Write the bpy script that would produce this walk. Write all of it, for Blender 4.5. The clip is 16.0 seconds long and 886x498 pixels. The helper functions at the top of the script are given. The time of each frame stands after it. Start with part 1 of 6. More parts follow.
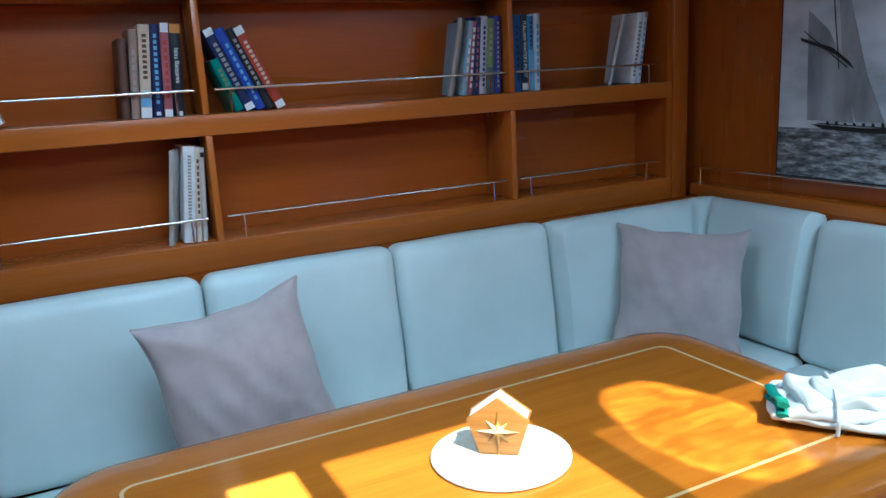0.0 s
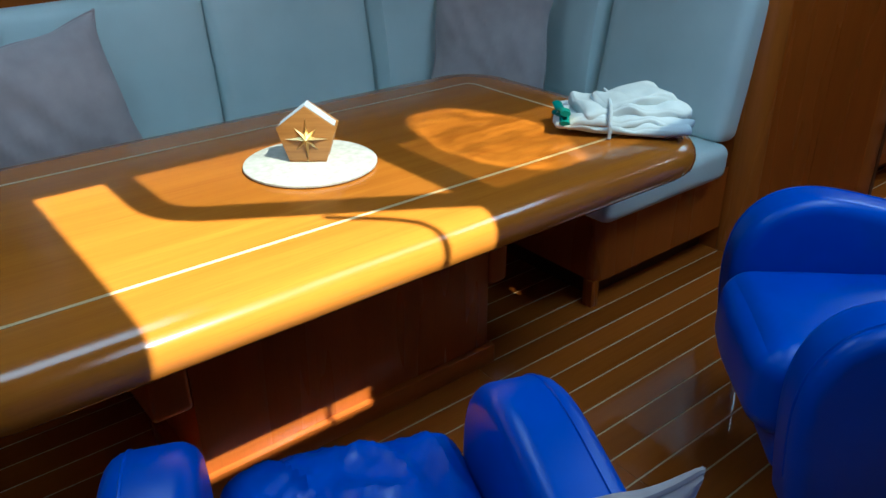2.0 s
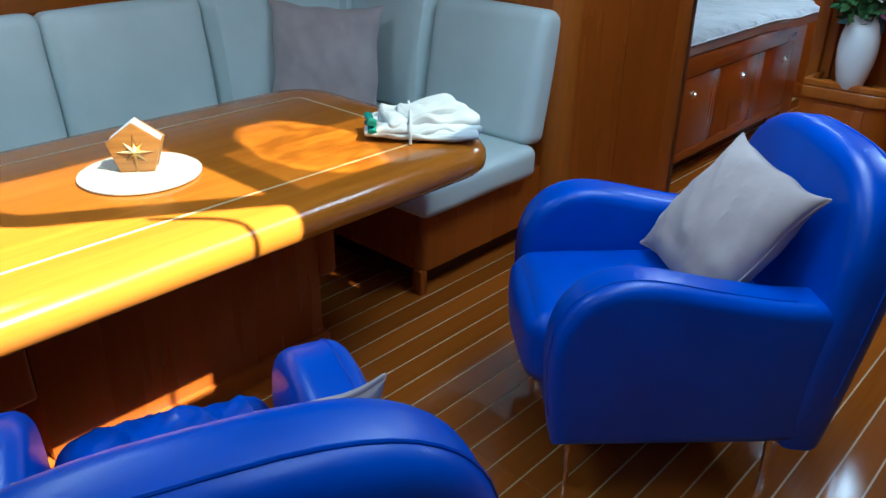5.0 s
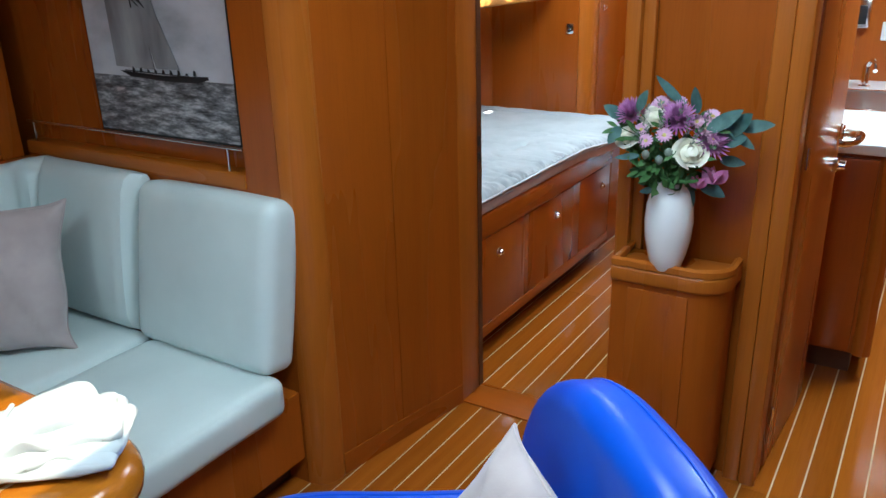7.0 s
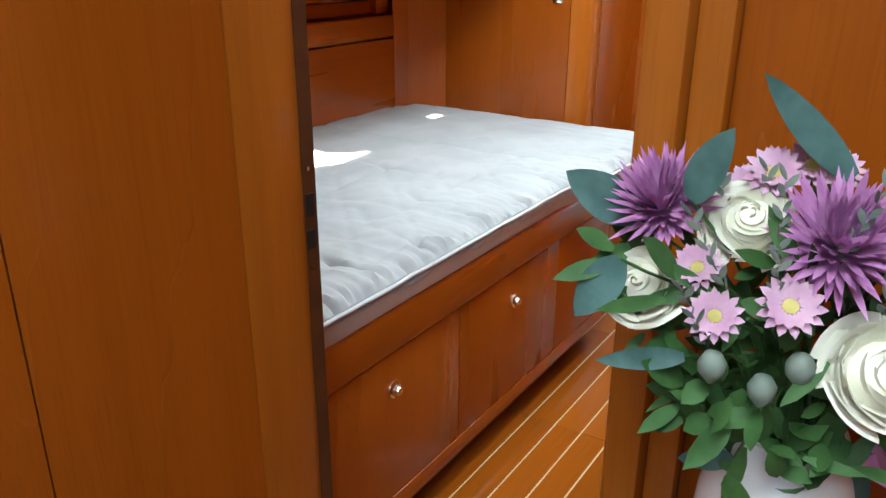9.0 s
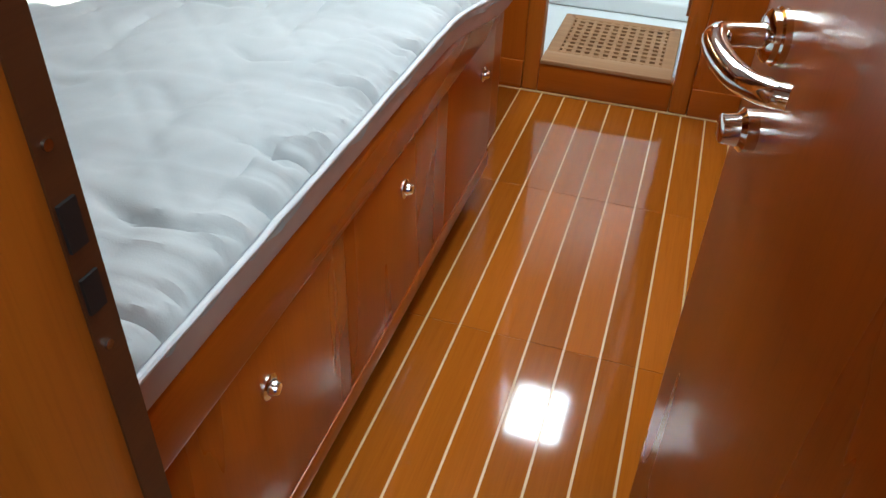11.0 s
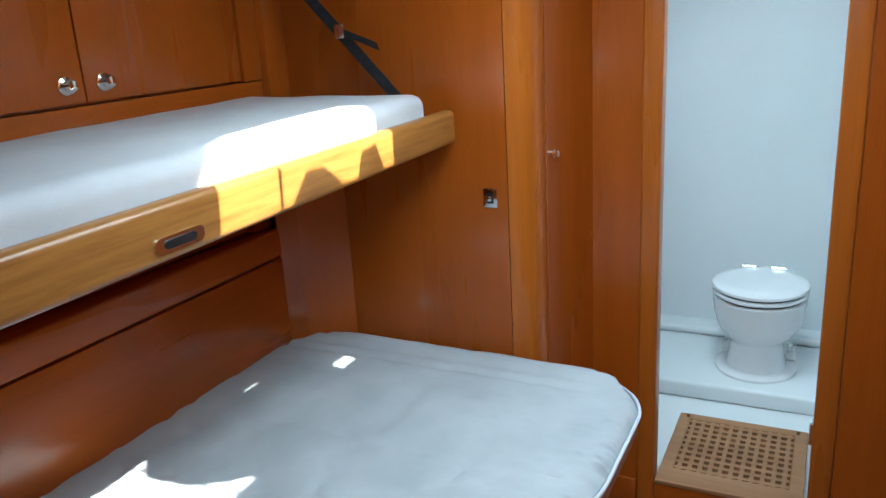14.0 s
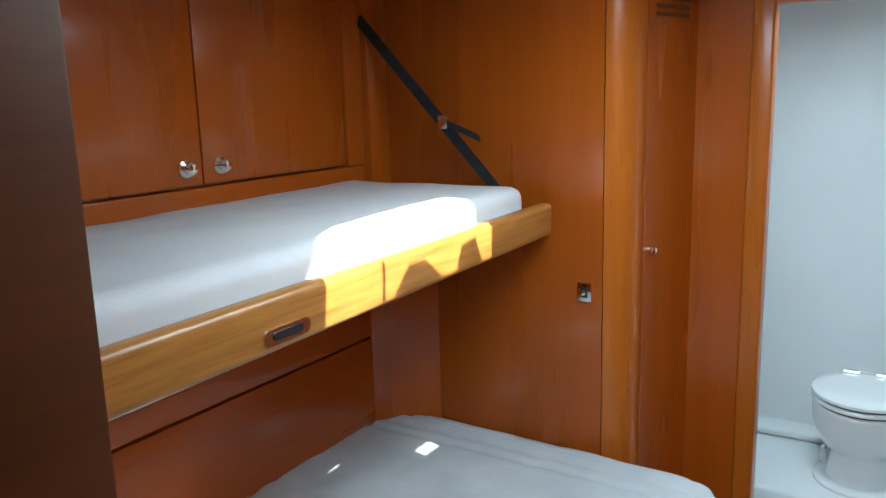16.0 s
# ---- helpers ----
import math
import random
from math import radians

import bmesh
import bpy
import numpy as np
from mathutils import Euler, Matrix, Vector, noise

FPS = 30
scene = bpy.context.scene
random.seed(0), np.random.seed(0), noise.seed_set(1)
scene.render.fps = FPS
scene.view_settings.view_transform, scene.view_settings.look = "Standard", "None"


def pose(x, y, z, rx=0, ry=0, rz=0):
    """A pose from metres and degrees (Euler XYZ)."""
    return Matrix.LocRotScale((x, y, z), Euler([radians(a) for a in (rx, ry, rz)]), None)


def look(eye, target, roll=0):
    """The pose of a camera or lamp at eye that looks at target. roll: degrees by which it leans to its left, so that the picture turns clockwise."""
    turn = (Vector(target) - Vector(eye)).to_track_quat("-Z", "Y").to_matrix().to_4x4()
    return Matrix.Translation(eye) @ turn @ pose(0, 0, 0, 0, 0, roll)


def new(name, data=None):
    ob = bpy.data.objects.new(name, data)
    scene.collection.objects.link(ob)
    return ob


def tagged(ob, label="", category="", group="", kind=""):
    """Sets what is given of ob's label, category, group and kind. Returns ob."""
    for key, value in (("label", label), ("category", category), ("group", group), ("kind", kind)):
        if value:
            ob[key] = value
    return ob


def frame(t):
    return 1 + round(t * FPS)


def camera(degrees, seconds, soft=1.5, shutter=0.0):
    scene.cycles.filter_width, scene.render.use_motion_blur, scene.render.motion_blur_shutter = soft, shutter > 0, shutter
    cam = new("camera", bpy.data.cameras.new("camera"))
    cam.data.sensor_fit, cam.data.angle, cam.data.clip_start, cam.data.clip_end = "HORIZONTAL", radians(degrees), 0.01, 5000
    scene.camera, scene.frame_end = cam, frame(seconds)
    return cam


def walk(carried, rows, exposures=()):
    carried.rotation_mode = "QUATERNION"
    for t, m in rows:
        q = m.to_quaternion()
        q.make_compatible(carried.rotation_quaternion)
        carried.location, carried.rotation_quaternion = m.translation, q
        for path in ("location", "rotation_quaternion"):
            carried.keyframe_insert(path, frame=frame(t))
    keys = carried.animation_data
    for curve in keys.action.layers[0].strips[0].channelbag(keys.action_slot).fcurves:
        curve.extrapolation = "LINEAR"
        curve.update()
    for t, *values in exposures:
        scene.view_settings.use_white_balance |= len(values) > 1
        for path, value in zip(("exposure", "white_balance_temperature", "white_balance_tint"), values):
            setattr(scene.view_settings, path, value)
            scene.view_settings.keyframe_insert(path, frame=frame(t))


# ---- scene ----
cam = camera(59.1, 16.0)
PATH = [
    (0, (0.305, 0.24, 1.488), (1.177, 1.984, 1.041), -3.1),
    (0.5, (0.297, 0.205, 1.474), (1.325, 1.846, 0.973), -0.9),
    (1, (0.287, 0.179, 1.38), (1.326, 1.781, 0.784), -0.5),
    (1.5, (0.267, 0.133, 1.3), (1.281, 1.66, 0.499), -0.9),
    (2, (0.271, 0.073, 1.304), (1.384, 1.472, 0.406), -0.5),
    (2.5, (0.269, 0.043, 1.324), (1.441, 1.371, 0.395), -0.3),
    (3, (0.228, -0.01, 1.315), (1.398, 1.185, 0.217), 0.5),
    (3.2, (0.208, -0.094, 1.296), (1.361, 1.069, 0.148), 0.1),
    (5.3, (0.242, -0.249, 1.398), (1.587, 0.993, 0.595), -0.1),
    (5.5, (0.291, -0.192, 1.399), (1.641, 1.072, 0.638), -1.5),
    (6, (0.451, -0.073, 1.48), (1.835, 1.2, 0.797), -2.6),
    (6.5, (0.743, -0.03, 1.485), (2.276, 1.055, 0.8), -2.3),
    (7, (1.169, -0.018, 1.523), (2.75, 0.995, 0.832), -1.5),
    (7.5, (1.562, 0.056, 1.522), (3.176, 1.015, 0.831), -1.2),
    (8, (1.955, 0.122, 1.49), (3.53, 1.142, 0.797), -0.2),
    (8.5, (2.358, 0.309, 1.378), (3.916, 1.38, 0.723), 0.2),
    (9.65, (2.80, 0.70, 1.29), (4.36, 1.55, 0.40), 0.8),
    (10.8, (3.122, 0.94, 1.236), (4.646, 1.498, 0.068), 1.6),
    (11, (3.13, 0.944, 1.238), (4.661, 1.403, 0.035), 2.2),
    (11.5, (3.141, 0.947, 1.263), (4.701, 1.255, 0.05), 1.8),
    (12, (3.236, 0.946, 1.408), (4.957, 1.128, 0.405), 1.0),
    (12.5, (3.256, 0.961, 1.497), (5.079, 1.147, 0.694), 0.5),
    (13, (3.311, 0.959, 1.552), (5.151, 1.235, 0.82), -0.7),
    (13.5, (3.365, 0.954, 1.607), (5.154, 1.534, 0.925), -3.4),
    (14, (3.382, 0.941, 1.652), (5.091, 1.812, 1.086), -3.4),
    (14.5, (3.391, 0.977, 1.682), (5.012, 2.052, 1.215), -2.4),
    (15, (3.379, 0.993, 1.699), (5.002, 2.058, 1.215), -1.1),
    (15.5, (3.378, 0.987, 1.711), (5.007, 2.065, 1.28), -1.2),
    (16, (3.371, 0.98, 1.708), (5.024, 2.039, 1.323), -1.6),
]
EXPOSURES = [
    (0.0, 2.9, 5150, 1), (0.5, 2.75, 5050, -1), (1.0, 2.35, 4850, -4), (1.5, 1.88, 4900, -4), (3.2, 2.05, 5150, -4), (5.3, 2.5, 5500, 3), (6.0, 2.4, 5700, 4), (6.5, 2.5, 5800, 4),
    (7.0, 3.0, 6200, 6), (8.0, 3.5, 7100, 11), (8.7, 3.3, 7000, 10), (10.8, 3.0, 6800, 7), (11.5, 3.1, 6800, 7), (12.5, 2.65, 5900, 4), (13.5, 2.55, 5900, 2), (16.0, 2.5, 6200, 4)]
walk(cam, [(t, look(eye, target, roll)) for t, eye, target, roll in PATH], EXPOSURES)

# ---- world, sun, large lights ----
SUN_DIR = Vector((-0.10, 0.75, -1.0)).normalized()   # the way sunlight travels
world = bpy.data.worlds.new("sky")
scene.world = world
world.use_nodes = True
wn = world.node_tree
sky = wn.nodes.new("ShaderNodeTexSky")
sky.sky_type = "NISHITA"
sky.sun_disc = False
sky.sun_elevation = math.asin(-SUN_DIR.z)
sky.sun_rotation = math.atan2(-SUN_DIR.x, -SUN_DIR.y)
wn.links.new(sky.outputs["Color"], wn.nodes["Background"].inputs["Color"])
wn.nodes["Background"].inputs["Strength"].default_value = 0.09

sun = new("sun", bpy.data.lights.new("sun", "SUN"))
sun.data.energy, sun.data.angle, sun.data.color = 5.0, radians(0.5), (1.0, 0.94, 0.84)
sun.matrix_world = look((0, 0, 6), Vector((0, 0, 6)) + SUN_DIR)
CEIL = 2.06


def sky_fill_lamp(name, x0, x1, y0, y1, watts, z=CEIL + 0.10, colour=(0.72, 0.89, 1.0)):
    """The sky's light in a deck hatch, and added fill lamps."""
    lamp = new(name, bpy.data.lights.new(name, "AREA"))
    lamp.data.shape, lamp.data.size, lamp.data.size_y = "RECTANGLE", x1 - x0, y1 - y0
    lamp.data.energy, lamp.data.color = watts, colour
    lamp.matrix_world = pose((x0 + x1) / 2, (y0 + y1) / 2, z)
    return lamp


# deck hatches and added fill-lamp openings: x0, x1, y0, y1
HATCH_TABLE = (0.663, 1.335, -0.10, 0.68)
HATCH_TINTED = (1.375, 2.12, 0.05, 0.66)
FILL_AFT = (-0.95, -0.25, -0.6, 0.6)
HATCH_CABIN = (4.40, 5.10, 0.93, 1.56)
FILL_CABIN_FRONT = (4.00, 4.34, 0.93, 1.22)
FILL_PASSAGE = (2.17, 2.70, 0.22, 0.72)
FILL_PORT = (0.15, 0.95, 1.42, 1.92)
HATCH_BATH = (5.89, 6.28, 1.11, 1.39)
FILL_GALLEY = (4.3, 4.8, -0.45, 0.05)
# aft, port, passage, cabin and galley lamps are added fill, no known source
sky_fill_lamp("fill_light_aft", *FILL_AFT, 1.6, CEIL + 0.045)
sky_fill_lamp("hatch_light_table", *HATCH_TABLE, 1.5)
sky_fill_lamp("hatch_light_tinted", *HATCH_TINTED, 1.7, CEIL + 0.045)
sky_fill_lamp("fill_light_port", *FILL_PORT, 2.3, CEIL + 0.045)
sky_fill_lamp("fill_light_passage", *FILL_PASSAGE, 2.55, CEIL + 0.045)
sky_fill_lamp("fill_light_cabin", *FILL_CABIN_FRONT, 1.1, CEIL + 0.045, (0.77, 0.92, 1.0))
sky_fill_lamp("hatch_light_berth", *HATCH_CABIN, 3.6, CEIL + 0.05, (0.80, 0.93, 1.0))
sky_fill_lamp("hatch_light_bath", *HATCH_BATH, 2.7, CEIL + 0.045)
sky_fill_lamp("fill_light_galley", *FILL_GALLEY, 7.0, CEIL + 0.045)


# ---- materials ----
def material(name, rough=0.5, metal=0.0, colour=(0.5, 0.5, 0.5), coat=0.0):
    m = bpy.data.materials.new(name)
    m.use_nodes = True
    b = m.node_tree.nodes["Principled BSDF"]
    b.inputs["Base Color"].default_value = (*colour, 1)
    b.inputs["Roughness"].default_value = rough
    b.inputs["Metallic"].default_value = metal
    b.inputs["Coat Weight"].default_value = coat
    b.inputs["Coat Roughness"].default_value = 0.08
    b.inputs["Specular IOR Level"].default_value = 0.38
    return m


def tex(m, kind, scale=(1, 1, 1), turn=(0, 0, 0), **values):
    """A texture node on object coordinates."""
    n = m.node_tree.nodes
    co, mp, t = n.new("ShaderNodeTexCoord"), n.new("ShaderNodeMapping"), n.new(kind)
    mp.inputs["Scale"].default_value, mp.inputs["Rotation"].default_value = scale, turn
    m.node_tree.links.new(co.outputs["Object"], mp.inputs["Vector"])
    m.node_tree.links.new(mp.outputs["Vector"], t.inputs["Vector"])
    for key, value in values.items():
        t.inputs[key.replace("_", " ")].default_value = value
    return t


def ramp(m, src, stops):
    r = m.node_tree.nodes.new("ShaderNodeValToRGB")
    e = r.color_ramp.elements
    while len(e) < len(stops):
        e.new(0.5)
    for el, (p, c) in zip(e, stops):
        el.position, el.color = p, (*c, 1)
    m.node_tree.links.new(src, r.inputs["Fac"])
    return r.outputs["Color"]


def mix(m, a, b, fac, mode="MIX"):
    x = m.node_tree.nodes.new("ShaderNodeMix")
    x.data_type, x.blend_type = "RGBA", mode
    for sock, v in ((x.inputs[6], a), (x.inputs[7], b), (x.inputs[0], fac)):
        if hasattr(v, "is_output"):
            m.node_tree.links.new(v, sock)
        elif isinstance(v, tuple):
            sock.default_value = (*v, 1)
        else:
            sock.default_value = v
    return x.outputs[2]


def bump(m, src, strength=0.2, distance=0.002):
    b = m.node_tree.nodes.new("ShaderNodeBump")
    b.inputs["Strength"].default_value, b.inputs["Distance"].default_value = strength, distance
    m.node_tree.links.new(src, b.inputs["Height"])
    m.node_tree.links.new(b.outputs["Normal"], m.node_tree.nodes["Principled BSDF"].inputs["Normal"])


def paint(m, colour):
    m.node_tree.links.new(colour, m.node_tree.nodes["Principled BSDF"].inputs["Base Color"])


def vary_rough(m, src, lo, hi):
    r = m.node_tree.nodes.new("ShaderNodeMapRange")
    r.inputs["To Min"].default_value, r.inputs["To Max"].default_value = lo, hi
    m.node_tree.links.new(src, r.inputs["Value"])
    m.node_tree.links.new(r.outputs["Result"], m.node_tree.nodes["Principled BSDF"].inputs["Roughness"])


def wood(name, dark, light, along="z", rough=(0.22, 0.34), coat=0.12, fine=1.0, pieces=False):
    """Varnished timber with the grain along one axis."""
    m = material(name, coat=coat)
    s = {"x": (0.9, 22, 22), "y": (22, 0.9, 22), "z": (22, 22, 0.9)}[along]
    big = {"x": (0.5, 5, 5), "y": (5, 0.5, 5), "z": (5, 5, 0.5)}[along]
    pore = {"x": (7, 260, 260), "y": (260, 7, 260), "z": (260, 260, 7)}[along]
    g = tex(m, "ShaderNodeTexNoise", tuple(v * fine for v in s), Scale=1.0, Detail=6.0, Roughness=0.62, Distortion=0.5)
    b = tex(m, "ShaderNodeTexNoise", big, Scale=1.0, Detail=3.0, Roughness=0.5)
    p = tex(m, "ShaderNodeTexNoise", pore, Scale=1.0, Detail=2.0, Roughness=0.6)
    c = ramp(m, g.outputs["Fac"], ((0.25, dark), (0.75, light)))
    c = mix(m, c, ramp(m, b.outputs["Fac"], ((0.3, (0.84, 0.82, 0.80)), (0.7, (1.08, 1.08, 1.08)))), 0.6, "MULTIPLY")
    c = mix(m, c, ramp(m, p.outputs["Fac"], ((0.36, (0.66, 0.60, 0.55)), (0.5, (1, 1, 1)))), 0.22, "MULTIPLY")
    if pieces:
        oi = m.node_tree.nodes.new("ShaderNodeObjectInfo")
        c = mix(m, c, ramp(m, oi.outputs["Random"], ((0.0, (0.80, 0.78, 0.76)), (1.0, (1.15, 1.15, 1.12)))), 1.0, "MULTIPLY")
    paint(m, c)
    vary_rough(m, b.outputs["Fac"], *rough)
    bump(m, p.outputs["Fac"], 0.03, 0.0006)
    return m


WOOD_V = wood("varnished_cherry_upright", (0.315, 0.069, 0.0050), (0.370, 0.085, 0.0070), "z")
WOOD_X = wood("varnished_cherry_lengthwise", (0.315, 0.069, 0.0050), (0.370, 0.085, 0.0070), "x")
WOOD_Y = wood("varnished_cherry_crosswise", (0.315, 0.069, 0.0050), (0.370, 0.085, 0.0070), "y")
WOOD_EDGE = wood("cherry_edge_trim", (0.37, 0.098, 0.010), (0.44, 0.126, 0.014), "z")
WOOD_EDGE_X = wood("cherry_edge_lengthwise", (0.37, 0.098, 0.010), (0.44, 0.126, 0.014), "x")
WOOD_TABLE = wood("cherry_table_veneer", (0.36, 0.106, 0.007), (0.46, 0.155, 0.012), "x", (0.14, 0.22), 0.2)
WOOD_TEAK = wood("striped_teak_lipping", (0.22, 0.088, 0.017), (0.46, 0.215, 0.050), "x", (0.3, 0.4), 0.2, 3.0)
WOOD_FLOOR = wood("varnished_floor_plank", (0.29, 0.074, 0.007), (0.37, 0.104, 0.011), "x", (0.035, 0.07), 0.5, pieces=True)
WOOD_GRATE = wood("bare_teak_grating", (0.24, 0.11, 0.05), (0.40, 0.21, 0.10), "y", (0.55, 0.7), 0.0)
# darkened copy of the cherry; the colour holds the shade of recesses and jambs
WOOD_SHADED = wood("shaded_cherry", (0.07, 0.022, 0.008), (0.11, 0.036, 0.012), "x", (0.4, 0.5), 0.0)
INLAY = wood("maple_inlay", (0.56, 0.38, 0.17), (0.70, 0.50, 0.26), "x", (0.3, 0.4), 0.3)

LEATHER = material("pale_leather", 0.42)
_n = tex(LEATHER, "ShaderNodeTexNoise", (3, 3, 3), Scale=1.0, Detail=4.0)
_v = tex(LEATHER, "ShaderNodeTexVoronoi", (160, 160, 160), Scale=1.0)
paint(LEATHER, ramp(LEATHER, _n.outputs["Fac"], ((0.3, (0.52, 0.60, 0.59)), (0.7, (0.63, 0.715, 0.70)))))
bump(LEATHER, mix(LEATHER, _n.outputs["Color"], _v.outputs["Color"], 0.15), 0.22, 0.004)

BLUE = material("blue_leather", 0.34, coat=0.05)
_n = tex(BLUE, "ShaderNodeTexNoise", (4, 4, 4), Scale=1.0, Detail=5.0)
_v = tex(BLUE, "ShaderNodeTexVoronoi", (190, 190, 190), Scale=1.0)
paint(BLUE, ramp(BLUE, _n.outputs["Fac"], ((0.3, (0.001, 0.050, 0.40)), (0.7, (0.002, 0.076, 0.54)))))
bump(BLUE, mix(BLUE, _n.outputs["Color"], _v.outputs["Color"], 0.2), 0.15, 0.003)
vary_rough(BLUE, _n.outputs["Fac"], 0.28, 0.42)

SUEDE = material("mauve_suede", 0.9)
_n = tex(SUEDE, "ShaderNodeTexNoise", (9, 9, 9), Scale=1.0, Detail=6.0)
_f = tex(SUEDE, "ShaderNodeTexNoise", (320, 320, 320), Scale=1.0, Detail=2.0)
paint(SUEDE, ramp(SUEDE, _n.outputs["Fac"], ((0.3, (0.35, 0.29, 0.285)), (0.7, (0.45, 0.38, 0.37)))))
bump(SUEDE, mix(SUEDE, _n.outputs["Color"], _f.outputs["Color"], 0.3), 0.3, 0.003)
SUEDE.node_tree.nodes["Principled BSDF"].inputs["Sheen Weight"].default_value = 0.3


def cloth(name, lo, hi, fold=7, weave=420, strength=0.3):
    m = material(name, 0.85)
    n = tex(m, "ShaderNodeTexNoise", (fold, fold, fold), Scale=1.0, Detail=5.0)
    f = tex(m, "ShaderNodeTexNoise", (weave, weave, weave), Scale=1.0, Detail=2.0)
    paint(m, ramp(m, n.outputs["Fac"], ((0.3, lo), (0.7, hi))))
    bump(m, mix(m, n.outputs["Color"], f.outputs["Color"], 0.25), strength, 0.004)
    return m


QUILT = cloth("grey_white_quilt", (0.35, 0.39, 0.415), (0.425, 0.47, 0.495), 6)
SHEET = cloth("white_sheet", (0.50, 0.52, 0.54), (0.58, 0.60, 0.62), 5)
PIPING = cloth("quilt_piping", (0.52, 0.56, 0.60), (0.62, 0.66, 0.70), 9)
BASE_FABRIC = cloth("mattress_side", (0.42, 0.33, 0.30), (0.50, 0.40, 0.36), 9)
WHITE_CLOTH = cloth("white_folded_cloth", (0.46, 0.51, 0.53), (0.56, 0.61, 0.63), 14)
TEAL_CLOTH = cloth("teal_folded_cloth", (0.005, 0.11, 0.10), (0.01, 0.17, 0.15), 14)
WEBBING = cloth("dark_webbing", (0.020, 0.024, 0.030), (0.04, 0.045, 0.055), 40)

STEEL = material("polished_steel", 0.16, 1.0, (0.72, 0.70, 0.67))
vary_rough(STEEL, tex(STEEL, "ShaderNodeTexNoise", (60, 60, 60), Scale=1.0, Detail=3.0).outputs["Fac"], 0.10, 0.28)
CHROME = material("chrome", 0.06, 1.0, (0.80, 0.79, 0.77))
vary_rough(CHROME, tex(CHROME, "ShaderNodeTexNoise", (40, 40, 40), Scale=1.0, Detail=3.0).outputs["Fac"], 0.03, 0.12)
BRASS = material("pale_brass", 0.35, 1.0, (0.66, 0.50, 0.22))
vary_rough(BRASS, tex(BRASS, "ShaderNodeTexNoise", (50, 50, 50), Scale=1.0, Detail=3.0).outputs["Fac"], 0.25, 0.5)
CERAMIC = material("white_ceramic", 0.18, 0, (0.76, 0.77, 0.78), 0.4)
_n = tex(CERAMIC, "ShaderNodeTexNoise", (5, 5, 5), Scale=1.0, Detail=3.0)
paint(CERAMIC, ramp(CERAMIC, _n.outputs["Fac"], ((0.3, (0.74, 0.75, 0.76)), (0.7, (0.79, 0.80, 0.81)))))
GELCOAT = material("white_gelcoat", 0.32)
_n = tex(GELCOAT, "ShaderNodeTexNoise", (1.6, 1.6, 1.6), Scale=1.0, Detail=5.0)
paint(GELCOAT, ramp(GELCOAT, _n.outputs["Fac"], ((0.3, (0.70, 0.74, 0.75)), (0.7, (0.76, 0.79, 0.80)))))
HEADLINER = material("off_white_headliner", 0.7)
_n = tex(HEADLINER, "ShaderNodeTexNoise", (3, 3, 3), Scale=1.0, Detail=5.0)
paint(HEADLINER, ramp(HEADLINER, _n.outputs["Fac"], ((0.3, (0.48, 0.47, 0.45)), (0.7, (0.55, 0.54, 0.52)))))
STONE = material("pale_stone", 0.6)
_n = tex(STONE, "ShaderNodeTexNoise", (70, 70, 70), Scale=1.0, Detail=6.0)
paint(STONE, ramp(STONE, _n.outputs["Fac"], ((0.3, (0.44, 0.40, 0.31)), (0.6, (0.56, 0.52, 0.43)))))
bump(STONE, _n.outputs["Fac"], 0.25, 0.001)
BLACK = material("black_plastic", 0.4, 0, (0.015, 0.015, 0.016))
TINT = bpy.data.materials.new("tinted_acrylic")
TINT.use_nodes = True


def glass(m, lo, hi, scale):
    n, l = m.node_tree.nodes, m.node_tree.links
    n.clear()
    out, tr, gl, mx = (n.new("ShaderNode" + k) for k in ("OutputMaterial", "BsdfTransparent", "BsdfGlossy", "MixShader"))
    gl.inputs["Roughness"].default_value = 0.05
    mx.inputs[0].default_value = 0.06
    t = tex(m, "ShaderNodeTexNoise", scale, Scale=1.0, Detail=4.0, Distortion=1.6)
    l.new(ramp(m, t.outputs["Fac"], ((0.38, lo), (0.62, hi))), tr.inputs["Color"])
    l.new(tr.outputs[0], mx.inputs[1])
    l.new(gl.outputs[0], mx.inputs[2])
    l.new(mx.outputs[0], out.inputs["Surface"])


glass(TINT, (0.66, 0.64, 0.60), (0.72, 0.70, 0.66), (3, 3, 3))


